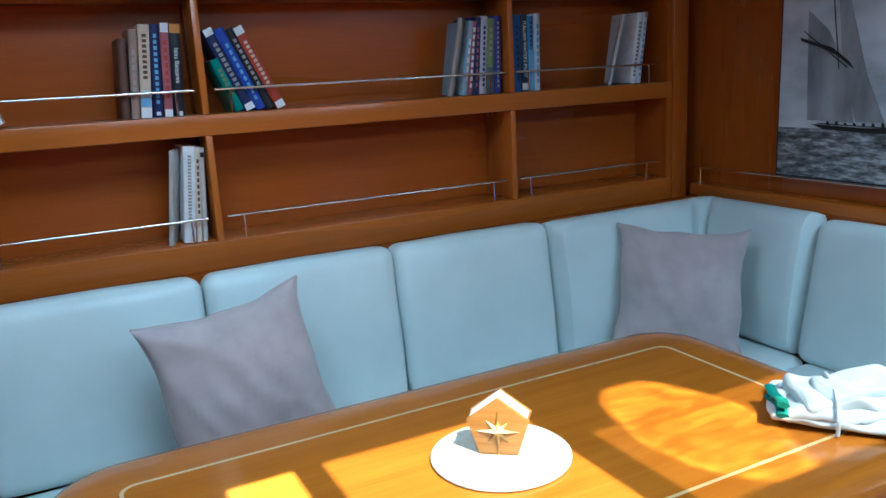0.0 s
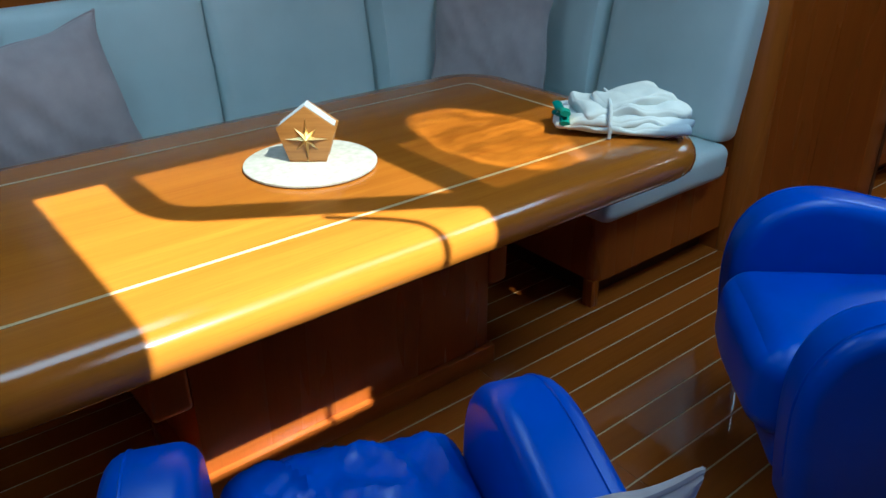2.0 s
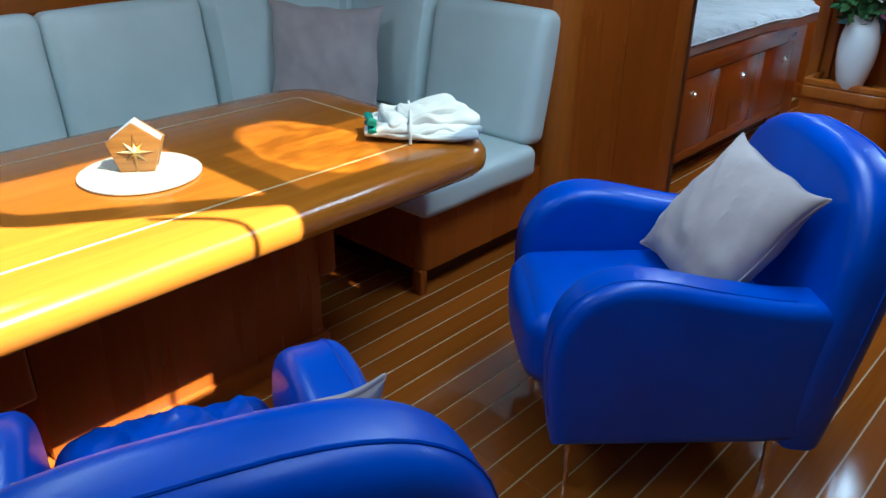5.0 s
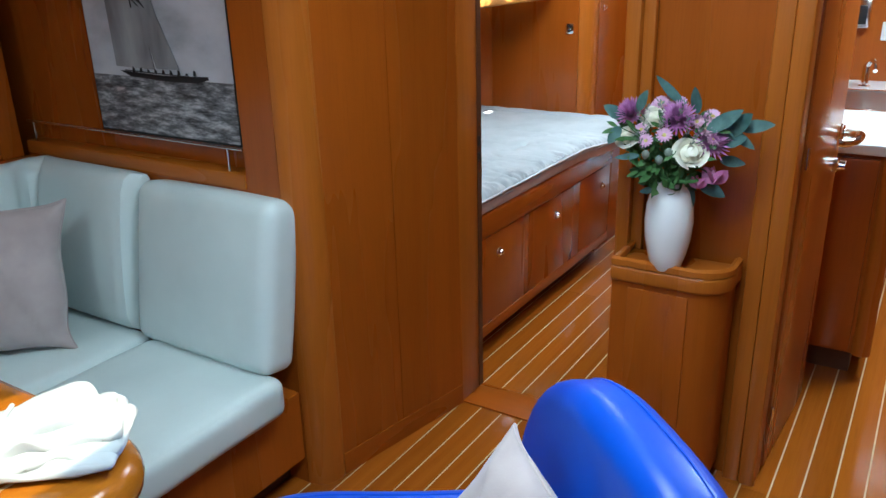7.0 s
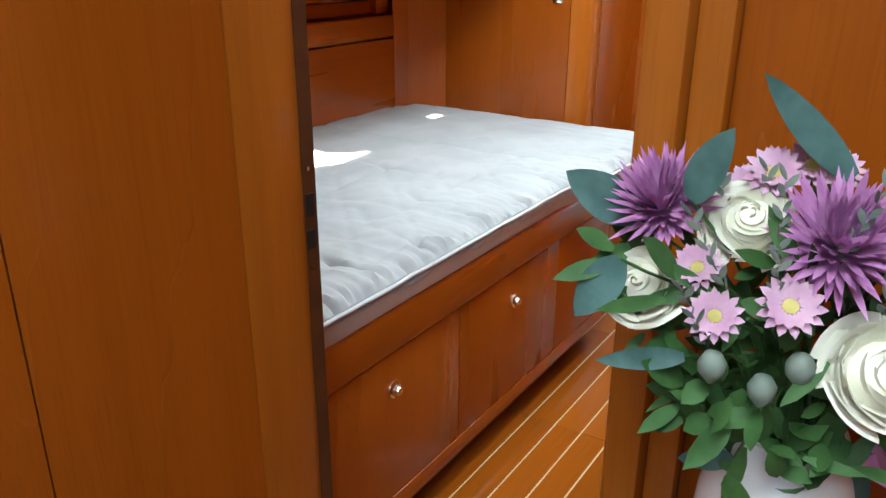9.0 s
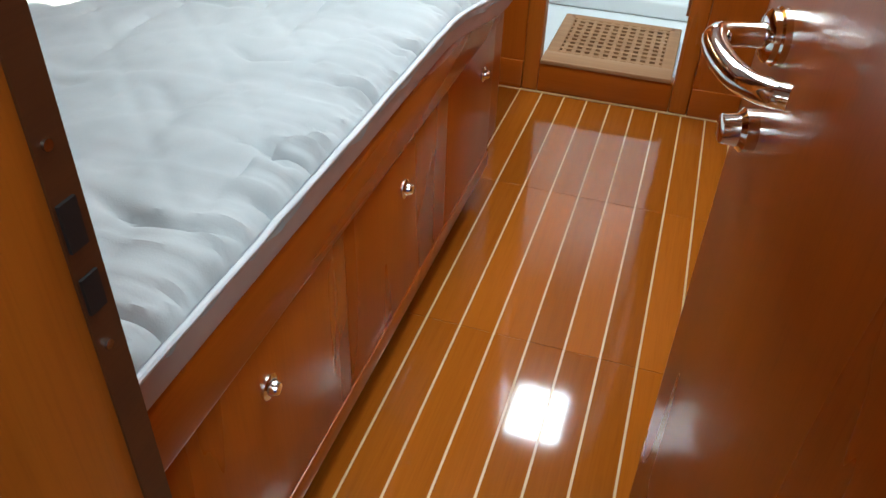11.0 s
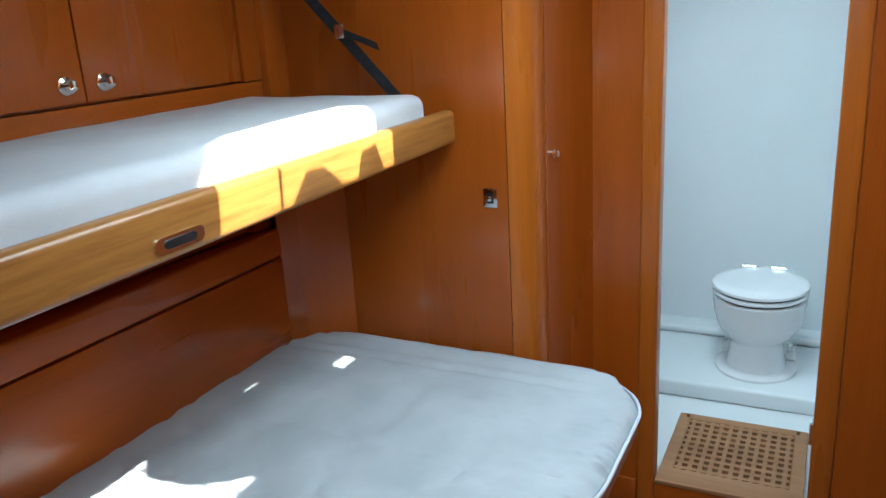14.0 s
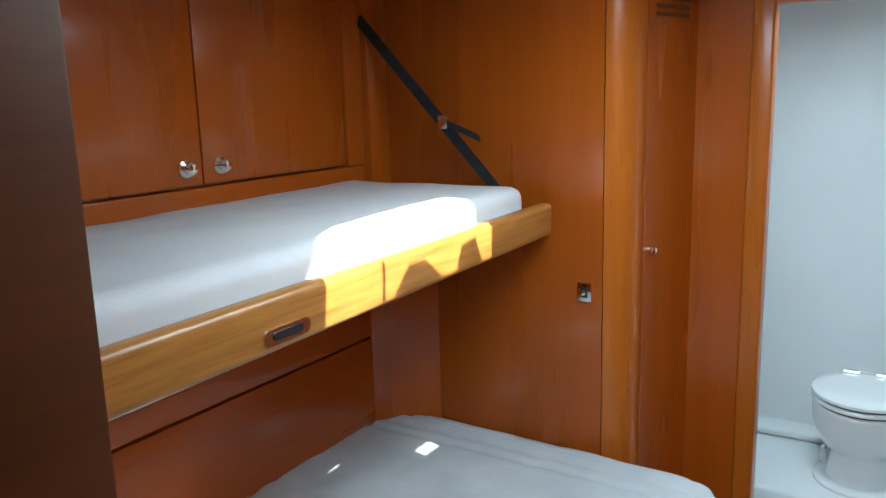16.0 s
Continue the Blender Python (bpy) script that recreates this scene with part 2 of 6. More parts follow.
def caustic_pane(m):
    """Tinted acrylic with a clearer, bright-rimmed oval: a light caustic put into its colour."""
    glass(m, (0.62, 0.58, 0.48), (1.0, 0.98, 0.88), (8, 30, 8))
    n, l = m.node_tree.nodes, m.node_tree.links
    co, off, squash, size = (n.new("ShaderNode" + k) for k in ("TexCoord", "VectorMath", "VectorMath", "VectorMath"))
    off.operation, squash.operation, size.operation = "SUBTRACT", "MULTIPLY", "LENGTH"
    off.inputs[1].default_value, squash.inputs[1].default_value = (1.5556, 0.3466, 0.0), (1 / 0.140, 1 / 0.265, 0.0)
    wobble = tex(m, "ShaderNodeTexNoise", (6, 6, 6), Scale=1.0, Detail=3.0)
    warp = mix(m, co.outputs["Object"], wobble.outputs["Color"], 0.07)
    l.new(warp, off.inputs[0])
    l.new(off.outputs[0], squash.inputs[0])
    l.new(squash.outputs[0], size.inputs[0])
    tr = next(k for k in n if k.type == "BSDF_TRANSPARENT")
    fine = tr.inputs["Color"].links[0].from_socket
    inside = ramp(m, size.outputs["Value"], ((0.0, (0.84, 0.80, 0.68)), (0.84, (0.82, 0.78, 0.66)), (0.92, (1.0, 0.97, 0.88)), (0.98, (0.62, 0.58, 0.50)), (1.04, (0.0, 0.0, 0.0))))
    outside = ramp(m, size.outputs["Value"], ((0.0, (0, 0, 0)), (0.96, (0, 0, 0)), (1.04, (0.40, 0.38, 0.33))))
    l.new(mix(m, mix(m, fine, inside, 1.0, "MULTIPLY"), outside, 1.0, "ADD"), tr.inputs["Color"])


RIPPLE = bpy.data.materials.new("caustic_tinted_acrylic")
RIPPLE.use_nodes = True
caustic_pane(RIPPLE)


# ---- mesh helpers ----
def finish(bm, smooth=True):
    bmesh.ops.recalc_face_normals(bm, faces=bm.faces)
    for f in bm.faces:
        f.smooth = smooth
    if smooth:
        for e in bm.edges:
            if len(e.link_faces) == 2 and e.calc_face_angle(0) > 0.7:
                e.smooth = False


def part(name, bm, mat, parent=None, label=""):
    """Links a bmesh as one mesh object, under a thing or a part."""
    finish(bm)
    me = bpy.data.meshes.new(name)
    bm.to_mesh(me)
    bm.free()
    me.materials.append(mat)
    ob = new(name, me)
    if parent is not None:
        ob.parent = parent
        ob.matrix_parent_inverse = parent.matrix_basis.inverted()
    if label:
        ob["label"] = label
    return ob


def placed(name, at, label, category, group="", kind=""):
    e = tagged(new(name, None), label, category, group, kind)
    e.empty_display_size = 0.05
    e.matrix_basis = at if isinstance(at, Matrix) else Matrix.Translation(at)
    return e


def box(x0, x1, y0, y1, z0, z1, r=0.0, seg=2, bm=None):
    bm = bm or bmesh.new()
    g = bmesh.ops.create_cube(bm, size=1.0)["verts"]
    bmesh.ops.transform(bm, verts=g, matrix=Matrix.Translation(((x0 + x1) / 2, (y0 + y1) / 2, (z0 + z1) / 2)) @ Matrix.Diagonal((x1 - x0, y1 - y0, z1 - z0, 1)))
    if r:
        es = {e for v in g for e in v.link_edges}
        bmesh.ops.bevel(bm, geom=list(es), offset=r, segments=seg, affect="EDGES", profile=0.5)
    return bm


def prism(outline, z0, z1, m=None, r=0.0, seg=2):
    """An outline of (x, y) drawn up from z0 to z1, then moved by m."""
    bm = bmesh.new()
    lo = [bm.verts.new((x, y, z0)) for x, y in outline]
    hi = [bm.verts.new((x, y, z1)) for x, y in outline]
    n = len(lo)
    for i in range(n):
        bm.faces.new((lo[i], lo[(i + 1) % n], hi[(i + 1) % n], hi[i]))
    caps = [bm.faces.new(hi), bm.faces.new(lo[::-1])]
    bmesh.ops.recalc_face_normals(bm, faces=bm.faces)
    if r:
        es = {e for f in caps for e in f.edges}
        bmesh.ops.bevel(bm, geom=list(es), offset=r, segments=seg, affect="EDGES", profile=0.5)
    if m is not None:
        bm.transform(m)
    return bm


def rounded(x0, x1, y0, y1, r, n=8):
    """The outline of a rectangle with round corners."""
    out = []
    for cx, cy, a in ((x1 - r, y1 - r, 0), (x0 + r, y1 - r, 90), (x0 + r, y0 + r, 180), (x1 - r, y0 + r, 270)):
        out += [(cx + r * math.cos(radians(a + 90 * i / n)), cy + r * math.sin(radians(a + 90 * i / n))) for i in range(n + 1)]
    return out


def pierced(outer, hole, z0, z1):
    """A flat plate with an opening of any outline."""
    bm = bmesh.new()
    edges = []
    for ln in (outer, hole):
        vs = [bm.verts.new((x, y, z0)) for x, y in ln]
        edges += [bm.edges.new((vs[k], vs[(k + 1) % len(vs)])) for k in range(len(vs))]
    faces = [f for f in bmesh.ops.triangle_fill(bm, use_beauty=True, edges=edges)["geom"] if isinstance(f, bmesh.types.BMFace)]
    up = bmesh.ops.extrude_face_region(bm, geom=faces)["geom"]
    bmesh.ops.translate(bm, verts=[v for v in up if isinstance(v, bmesh.types.BMVert)], vec=(0, 0, z1 - z0))
    return bm


def loops(rings, closed=True, caps=True):
    """A skin over rings of points, all of one length."""
    bm = bmesh.new()
    vs = [[bm.verts.new(p) for p in ring] for ring in rings]
    n = len(vs[0])
    for a, b in zip(vs, vs[1:]):
        for i in range(n if closed else n - 1):
            bm.faces.new((a[i], a[(i + 1) % n], b[(i + 1) % n], b[i]))
    if caps:
        bm.faces.new(vs[0][::-1])
        bm.faces.new(vs[-1])
    return bm


def lathe(profile, at=(0, 0, 0), n=28, sx=1.0, sy=1.0):
    rings = [[(at[0] + sx * r * math.cos(2 * math.pi * i / n), at[1] + sy * r * math.sin(2 * math.pi * i / n), at[2] + z) for i in range(n)] for r, z in profile]
    return loops(rings)


def tube(path, r, n=10, flat=1.0):
    """A rod along a path of points."""
    ps = [Vector(p) for p in path]
    rings = []
    up = Vector((0.13, 0.21, 0.97)).normalized()
    for i, p in enumerate(ps):
        d = (ps[min(i + 1, len(ps) - 1)] - ps[max(i - 1, 0)]).normalized()
        s = d.cross(up)
        if s.length < 0.1:
            s = d.cross(Vector((1, 0, 0)))
        s.normalize()
        u = s.cross(d)
        rr = r[i] if isinstance(r, (list, tuple)) else r
        rings.append([p + rr * (math.cos(2 * math.pi * k / n) * s + flat * math.sin(2 * math.pi * k / n) * u) for k in range(n)])
    return loops(rings)


def smooth_path(pts, steps=8):
    """A Catmull-Rom line through points."""
    ps = [Vector(p) for p in pts]
    ps = [2 * ps[0] - ps[1]] + ps + [2 * ps[-1] - ps[-2]]
    out = []
    for i in range(1, len(ps) - 2):
        a, b, c, d = ps[i - 1:i + 3]
        for k in range(steps):
            t = k / steps
            out.append(0.5 * (2 * b + (c - a) * t + (2 * a - 5 * b + 4 * c - d) * t * t + (3 * b - a - 3 * c + d) * t ** 3))
    return out + [ps[-2]]


def soft(hx, hy, hz, r, bulge=(0, 0, 0), n=16, crumple=0.0, freq=6.0, seed=0.0, m=None):
    """A padded block: half sizes, edge radius, how far each pair of faces swells."""
    bm = bmesh.new()
    bmesh.ops.create_cube(bm, size=2.0)
    bmesh.ops.subdivide_edges(bm, edges=bm.edges[:], cuts=n, use_grid_fill=True)
    h = (hx, hy, hz)
    for v in bm.verts:
        p = [math.sin(c * math.pi / 2) for c in v.co]
        full = Vector([p[k] * h[k] for k in range(3)])
        core = Vector([max(-(h[k] - r), min(h[k] - r, full[k])) for k in range(3)])
        d = full - core
        q = core + d.normalized() * r if d.length > 1e-6 else core
        for k in range(3):
            if bulge[k]:
                a, b = p[(k + 1) % 3], p[(k + 2) % 3]
                q[k] += bulge[k] * p[k] * (1 - a * a) * (1 - b * b)
        if crumple:
            q += crumple * noise.noise_vector(q * freq + Vector((seed, seed, seed)))
        v.co = q
    if m is not None:
        bm.transform(m)
    return bm


def pillow_mesh(a, thick, seed):
    """A square scatter cushion with drawn-out corners, lying in x and z."""
    bm = bmesh.new()
    n = 40
    grid = {}
    for side in (1, -1):
        for i in range(n + 1):
            for j in range(n + 1):
                u, v = math.sin((2 * i / n - 1) * math.pi / 2), math.sin((2 * j / n - 1) * math.pi / 2)
                rim = i in (0, n) or j in (0, n)
                if rim and side == -1:
                    grid[side, i, j] = grid[1, i, j]
                    continue
                x = a * u * (0.985 - 0.042 * (1 - v * v) + 0.080 * (abs(u * v)) ** 7)
                z = a * v * (0.985 - 0.042 * (1 - u * u) + 0.080 * (abs(u * v)) ** 7)
                t = thick * (max(0, (1 - u * u) * (1 - v * v))) ** 0.42
                p = Vector((x, side * t, z))
                w = noise.noise_vector(p * 7 + Vector((seed, side, seed)))
                edge = max(abs(u), abs(v))
                p.y += side * t * 0.20 * w.y
                p += 0.006 * w
                c = noise.noise(Vector((x * 9 + seed, z * 9, side * 3)))
                p.y += side * 0.007 * (abs(c) ** 0.5) * (0.25 + edge) * (0 if rim else 1)
                fold = noise.noise(Vector(((x + 0.5 * z) * 13 + seed, (z - 0.35 * x) * 4.5, seed + side)))
                p.y += side * 0.011 * (1 - abs(fold)) ** 6 * (0 if rim else min(1.0, 4 * (1 - edge)))
                p += Vector((0.010 * noise.noise(Vector((z * 9, seed, 1))), 0, 0.012 * noise.noise(Vector((x * 9, seed, 7))))) * edge ** 3
                grid[side, i, j] = bm.verts.new(p)
    for side in (1, -1):
        for i in range(n):
            for j in range(n):
                q = [grid[side, i, j], grid[side, i + 1, j], grid[side, i + 1, j + 1], grid[side, i, j + 1]]
                bm.faces.new(q if side == -1 else q[::-1])
    rim = [grid[1, i, 0].co.copy() for i in range(n)] + [grid[1, n, j].co.copy() for j in range(n)] + \
          [grid[1, n - i, n].co.copy() for i in range(n)] + [grid[1, 0, n - j].co.copy() for j in range(n)]
    return bm, rim


def scatter_cushion(at, a, thick, seed, label):
    e = placed("scatter_cushion", at, label, "cushion", "mauve scatter cushions")
    bm, rim = pillow_mesh(a, thick, seed)
    part("cushion_cover", bm, SUEDE).parent = e
    part("piping", tube(rim + [rim[0]], 0.0035, 6), SUEDE).parent = e
    return e


# ---- saloon: floor, walls, ceiling ----
def structure(name, bm, mat, label, category):
    return tagged(part(name, bm, mat), label, category, kind="structure")


FLOOR = structure("floor", box(-1.9, 5.76, -1.7, 3.0, -0.06, -0.0018), INLAY, "varnished plank floor with thin pale maple inlay strips", "floor")


def ceiling_mesh(x0, x1, y0, y1, z0, z1, holes):
    """A slab cut through by rectangular hatches."""
    xs = sorted({x0, x1, *[v for h in holes for v in h[:2]]})
    ys = sorted({y0, y1, *[v for h in holes for v in h[2:]]})
    solid = lambda i, j: 0 <= i < len(xs) - 1 and 0 <= j < len(ys) - 1 and not any(
        h[0] - 1e-6 <= xs[i] and xs[i + 1] <= h[1] + 1e-6 and h[2] - 1e-6 <= ys[j] and ys[j + 1] <= h[3] + 1e-6 for h in holes)
    bm = bmesh.new()
    for i in range(len(xs) - 1):
        for j in range(len(ys) - 1):
            if not solid(i, j):
                continue
            a, b, c, d = xs[i], xs[i + 1], ys[j], ys[j + 1]
            quads = [[(a, c, z0), (a, d, z0), (b, d, z0), (b, c, z0)], [(a, c, z1), (b, c, z1), (b, d, z1), (a, d, z1)]]
            for di, dj, q in ((-1, 0, [(a, c), (a, d)]), (1, 0, [(b, d), (b, c)]), (0, -1, [(b, c), (a, c)]), (0, 1, [(a, d), (b, d)])):
                if not solid(i + di, j + dj):
                    (p, q2), (r, s) = q
                    quads.append([(p, q2, z0), (p, q2, z1), (r, s, z1), (r, s, z0)])
            for q in quads:
                bm.faces.new([bm.verts.new(p) for p in q])
    bmesh.ops.remove_doubles(bm, verts=bm.verts, dist=1e-5)
    return bm


# last opening: small added hole for the sun spot on the lower berth
HATCHES = (HATCH_TABLE, FILL_PORT, FILL_PASSAGE, HATCH_TINTED, FILL_AFT, HATCH_CABIN, FILL_CABIN_FRONT, HATCH_BATH, FILL_GALLEY, (5.24, 5.31, 1.10, 1.18))
structure("ceiling", ceiling_mesh(-1.96, 7.2, -1.76, 3.06, CEIL, CEIL + 0.06, HATCHES), HEADLINER, "off-white padded deckhead with open hatches", "ceiling")

# closing walls
structure("wall_aft", box(-1.96, -1.9, -1.76, 3.06, -0.06, CEIL), WOOD_V, "plain varnished cherry bulkhead aft", "wall")
structure("wall_starboard", box(-1.9, 5.7, -1.76, -1.7, -0.06, CEIL), WOOD_V, "plain varnished cherry side wall", "wall")
structure("wall_port", box(-1.9, 7.2, 3.0, 3.06, -0.06, CEIL), WOOD_V, "varnished cherry lining of the hull side", "wall")

# book wall: a carcass with two rows of open shelves
BY = 2.64          # front of the shelves
BACK = 2.83        # back of the shelves


def book_wall():
    w = placed("bookcase", (0, BY, 0), "built-in varnished cherry bookcase with two rows of open shelves", "bookcase")
    part("back_panel", box(-1.9, 2.56, BACK, 2.998, 0.93, CEIL), WOOD_X, w)
    part("lower_shelf", box(-1.9, 2.56, BY, BACK - 0.001, 0.925, 1.013, 0.004), WOOD_EDGE_X, w)
    part("upper_shelf", box(-1.9, 2.56, BY, BACK - 0.001, 1.333, 1.395, 0.004), WOOD_EDGE_X, w)
    part("top_rail", box(-1.9, 2.56, BY, BACK - 0.001, 1.725, CEIL - 0.001, 0.004), WOOD_EDGE_X, w)
    for x in (-0.35, 0.75, 1.816):
        part("divider", box(x - 0.010, x + 0.010, BY + 0.003, BACK - 0.002, 1.0135, 1.3325, 0.002), WOOD_EDGE, w)
        part("divider", box(x - 0.010, x + 0.010, BY + 0.003, BACK - 0.002, 1.3955, 1.7245, 0.002), WOOD_EDGE, w)
    part("end_post", box(2.561, 2.640, BY - 0.004, 2.998, 0.925, CEIL - 0.001, 0.006), WOOD_V, w)
    for x in (2.535,):
        part("end_panel", box(x, 2.56, BY + 0.004, BACK - 0.002, 1.0135, 1.3325), WOOD_V, w)
        part("end_panel", box(x, 2.56, BY + 0.004, BACK - 0.002, 1.3955, 1.7245), WOOD_V, w)
    return w


book_wall()


def fiddle_rail(x0, x1, z, posts):
    r = placed("fiddle_rail", (x0, BY, z), "thin polished steel fiddle rail along the bookshelf edge", "rail", "bookshelf fiddle rails")
    part("rod", tube([(x0, BY + 0.012, z + 0.071), (x1, BY + 0.012, z + 0.071)], 0.0042, 10), STEEL, r)
    for x in posts:
        part("post", tube([(x, BY + 0.012, z), (x, BY + 0.012, z + 0.070)], 0.0033, 8), STEEL, r)


fiddle_rail(-0.32, 0.722, 1.0135, (-0.26, 0.672))
fiddle_rail(0.780, 1.788, 1.0135, (0.829, 1.731))
fiddle_rail(1.842, 2.502, 1.0135, (1.890, 2.440))
fiddle_rail(-0.32, 0.726, 1.3955, (-0.26, 0.672))
fiddle_rail(0.782, 1.790, 1.3955, (0.829, 1.731))
fiddle_rail(1.838, 2.508, 1.3955, (1.890, 2.449))

# picture bulkhead with a shallow niche, and the round pillar at its end
PX = 2.66
structure("bulkhead_lower", box(PX, 2.76, 1.46, 2.64, -0.06, 0.975), WOOD_V, "varnished cherry bulkhead behind the sofa end", "wall")
structure("bulkhead_stile", box(PX, 2.76, 1.46, 1.582, 0.975, CEIL), WOOD_V, "varnished cherry stile beside the picture niche", "wall")
structure("bulkhead_niche", box(PX + 0.06, 2.76, 1.582, 2.64, 0.975, CEIL), WOOD_V, "varnished cherry bulkhead at the back of the picture niche", "wall")
structure("bulkhead_outboard", box(PX + 0.06, 2.76, 2.641, 2.998, -0.06, CEIL), WOOD_V, "varnished cherry bulkhead behind the bookcase", "wall")
structure("niche_ledge", box(PX - 0.006, PX + 0.059, 1.584, 2.634, 0.935, 0.979, 0.004), wood("ledge_wood", (0.37, 0.098, 0.010), (0.44, 0.126, 0.014), "y"), "varnished cherry ledge under the picture", "ledge")

pillar = []
for i in range(13):
    a = radians(180 + 100 * i / 12)
    pillar.append((2.735 + 0.075 * math.cos(a), 1.458 + 0.075 * math.sin(a)))
pillar += [(2.78, 1.40), (2.78, 1.458)]
structure("pillar", prism(pillar, -0.06, CEIL), WOOD_EDGE, "rounded cherry corner pillar", "pillar")


def oblique_wall(name, a, b, thick, z0, z1, mat, label, r=0.0):
    """An upright board between two plan points, its face on the walker's side."""
    a, b = Vector((*a, 0)), Vector((*b, 0))
    d = (b - a)
    ang = math.atan2(d.y, d.x)
    bm = box(0, d.length, 0, thick, z0, z1, r)
    bm.transform(Matrix.Translation(a) @ Matrix.Rotation(ang, 4, "Z"))
    return structure(name, bm, mat, label, "wall")


WA, WB = Vector((2.752, 1.388)), Vector((3.308, 1.285))
_cuts = (0.0, 0.47, 1.0)
for i in range(2):
    p, q = WA.lerp(WB, _cuts[i]), WA.lerp(WB, _cuts[i + 1])
    d = (q - p).normalized() * 0.0012
    oblique_wall("wall_passage_%d" % (i + 1), p + d, q - d, 0.04, 0.075, CEIL, WOOD_V, "varnished cherry passage panel with fine upright grooves")
oblique_wall("wall_passage_core", WA + Vector((0.01, 0.012)), WB + Vector((0, 0.012)), 0.05, -0.06, CEIL, WOOD_SHADED, "dark core behind the passage panels")
oblique_wall("baseboard", WA + Vector((0, -0.004)), WB + Vector((0, -0.004)), 0.04, -0.001, 0.074, WOOD_X, "low cherry skirting along the passage panels")

# cabin doorway: frame and bulkhead
DX0, DX1 = 3.31, 3.46
structure("door_frame_port", box(DX0, DX1, 1.285, 1.318, -0.001, CEIL, 0.006), WOOD_EDGE, "cherry door post with steel strike plates", "door frame")
structure("door_frame_starboard", box(DX0, DX1 + 0.01, 0.700, 0.742, -0.001, CEIL, 0.006), WOOD_EDGE, "cherry door post beside the vase cabinet", "door frame")
structure("door_head", box(DX0, DX1, 0.742, 1.285, 1.93, CEIL), WOOD_Y, "cherry board over the cabin doorway", "door frame")
structure("door_sill", box(DX0, DX1, 0.743, 1.284, -0.002, 0.006, 0.002), WOOD_Y, "flat wooden sill in the cabin doorway", "sill")
structure("bulkhead_cabin", box(2.78, DX1, 1.46, 2.998, -0.06, CEIL), WOOD_V, "varnished cherry bulkhead between saloon and cabin", "wall")
structure("bulkhead_cabin_return", box(DX0 + 0.03, DX1 - 0.002, 1.319, 1.459, -0.06, CEIL), WOOD_V, "short cherry return behind the door post", "wall")
# added dark sheet gives the jamb its shaded inner face
structure("jamb_shade", box(DX0 + 0.122, DX1 - 0.001, 1.2822, 1.2846, 0.007, 1.929), WOOD_SHADED, "thin added sheet on the door post, dark in place of shade", "door frame")
strike = placed("strike_plate", (3.43, 1.284, 0.92), "dark steel strike plate let into the door post", "door plate")
part("keep_hole", box(3.434, 3.450, 1.2795, 1.2820, 0.930, 0.966), BLACK, strike)
part("keep_hole", box(3.434, 3.450, 1.2795, 1.2820, 0.878, 0.908), BLACK, strike)
for z in (1.005, 0.845):
    part("screw", lathe([(0.004, 0), (0.004, 0.002)], (0, 0, 0), 10), STEEL, strike).matrix_local = Matrix.Translation((3.43, 1.284, 0.92)).inverted() @ pose(3.442, 1.2820, z, 90, 0, 0)

# bulkhead behind the vase
VX = 3.36
structure("bulkhead_vase", box(VX, VX + 0.05, 0.30, 0.6995, -0.06, CEIL), WOOD_V, "varnished cherry panel behind the vase", "wall")
structure("stile_port", box(VX - 0.03, VX - 0.0005, 0.665, 0.6995, -0.001, CEIL, 0.005), WOOD_EDGE, "upright cherry stile", "trim")
structure("stile_starboard", box(VX - 0.03, VX - 0.0005, 0.315, 0.362, -0.001, CEIL, 0.005), WOOD_EDGE, "upright cherry stile", "trim")
structure("door_post_galley", box(VX - 0.035, VX + 0.06, 0.268, 0.3145, -0.001, CEIL, 0.006), WOOD_EDGE, "cherry door post of the galley door", "door frame")
structure("bulkhead_starboard", box(VX, VX + 0.05, -1.7, -0.42, -0.06, CEIL), WOOD_V, "plain varnished cherry bulkhead", "wall")


def vase_cabinet():
    c = placed("corner_cabinet", (3.25, 0.53, 0), "small rounded cherry cabinet with a fiddle edge, below the vase", "cabinet")
    def outline(g):
        cx, cy, r = 3.165 + 0.10, 0.372 + 0.10, 0.10 - g
        pts = [(VX - 0.031, 0.695), (3.165 + g, 0.695)]
        pts += [(cx - r * math.cos(radians(a)), cy - r * math.sin(radians(a))) for a in range(0, 91, 10)]
        pts += [(VX - 0.031, 0.372 + g)]
        return pts
    part("carcass", prism(outline(0.012), 0.06, 0.655), WOOD_V, c)
    # plinth coloured dark for the shade below the carcass
    part("plinth", prism(outline(0.03), -0.001, 0.0595), WOOD_SHADED, c)
    part("shelf_top", prism(outline(0.0), 0.656, 0.705, r=0.010, seg=3), WOOD_EDGE, c)
    part("door", box(3.170, 3.1768, 0.475, 0.645, 0.085, 0.640, 0.002), WOOD_V, c)
    # fiddle: a low lip round the open sides
    o, i = outline(0.0), outline(0.020)
    bm = bmesh.new()
    rows = [[bm.verts.new((x, y, z)) for x, y in ln] for ln, z in ((o, 0.7055), (o, 0.722), ([(a + (c - a) * .5, b + (d - b) * .5) for (a, b), (c, d) in zip(o, i)], 0.728), (i, 0.722), (i, 0.7055))]
    for p, q in zip(rows, rows[1:]):
        for k in range(1, len(p) - 1):
            bm.faces.new((p[k], p[k + 1], q[k + 1], q[k]))
    part("fiddle", bm, WOOD_EDGE, c)
    part("fiddle", box(3.185, VX - 0.032, 0.678, 0.6945, 0.7055, 0.727, 0.004), WOOD_EDGE, c)


vase_cabinet()

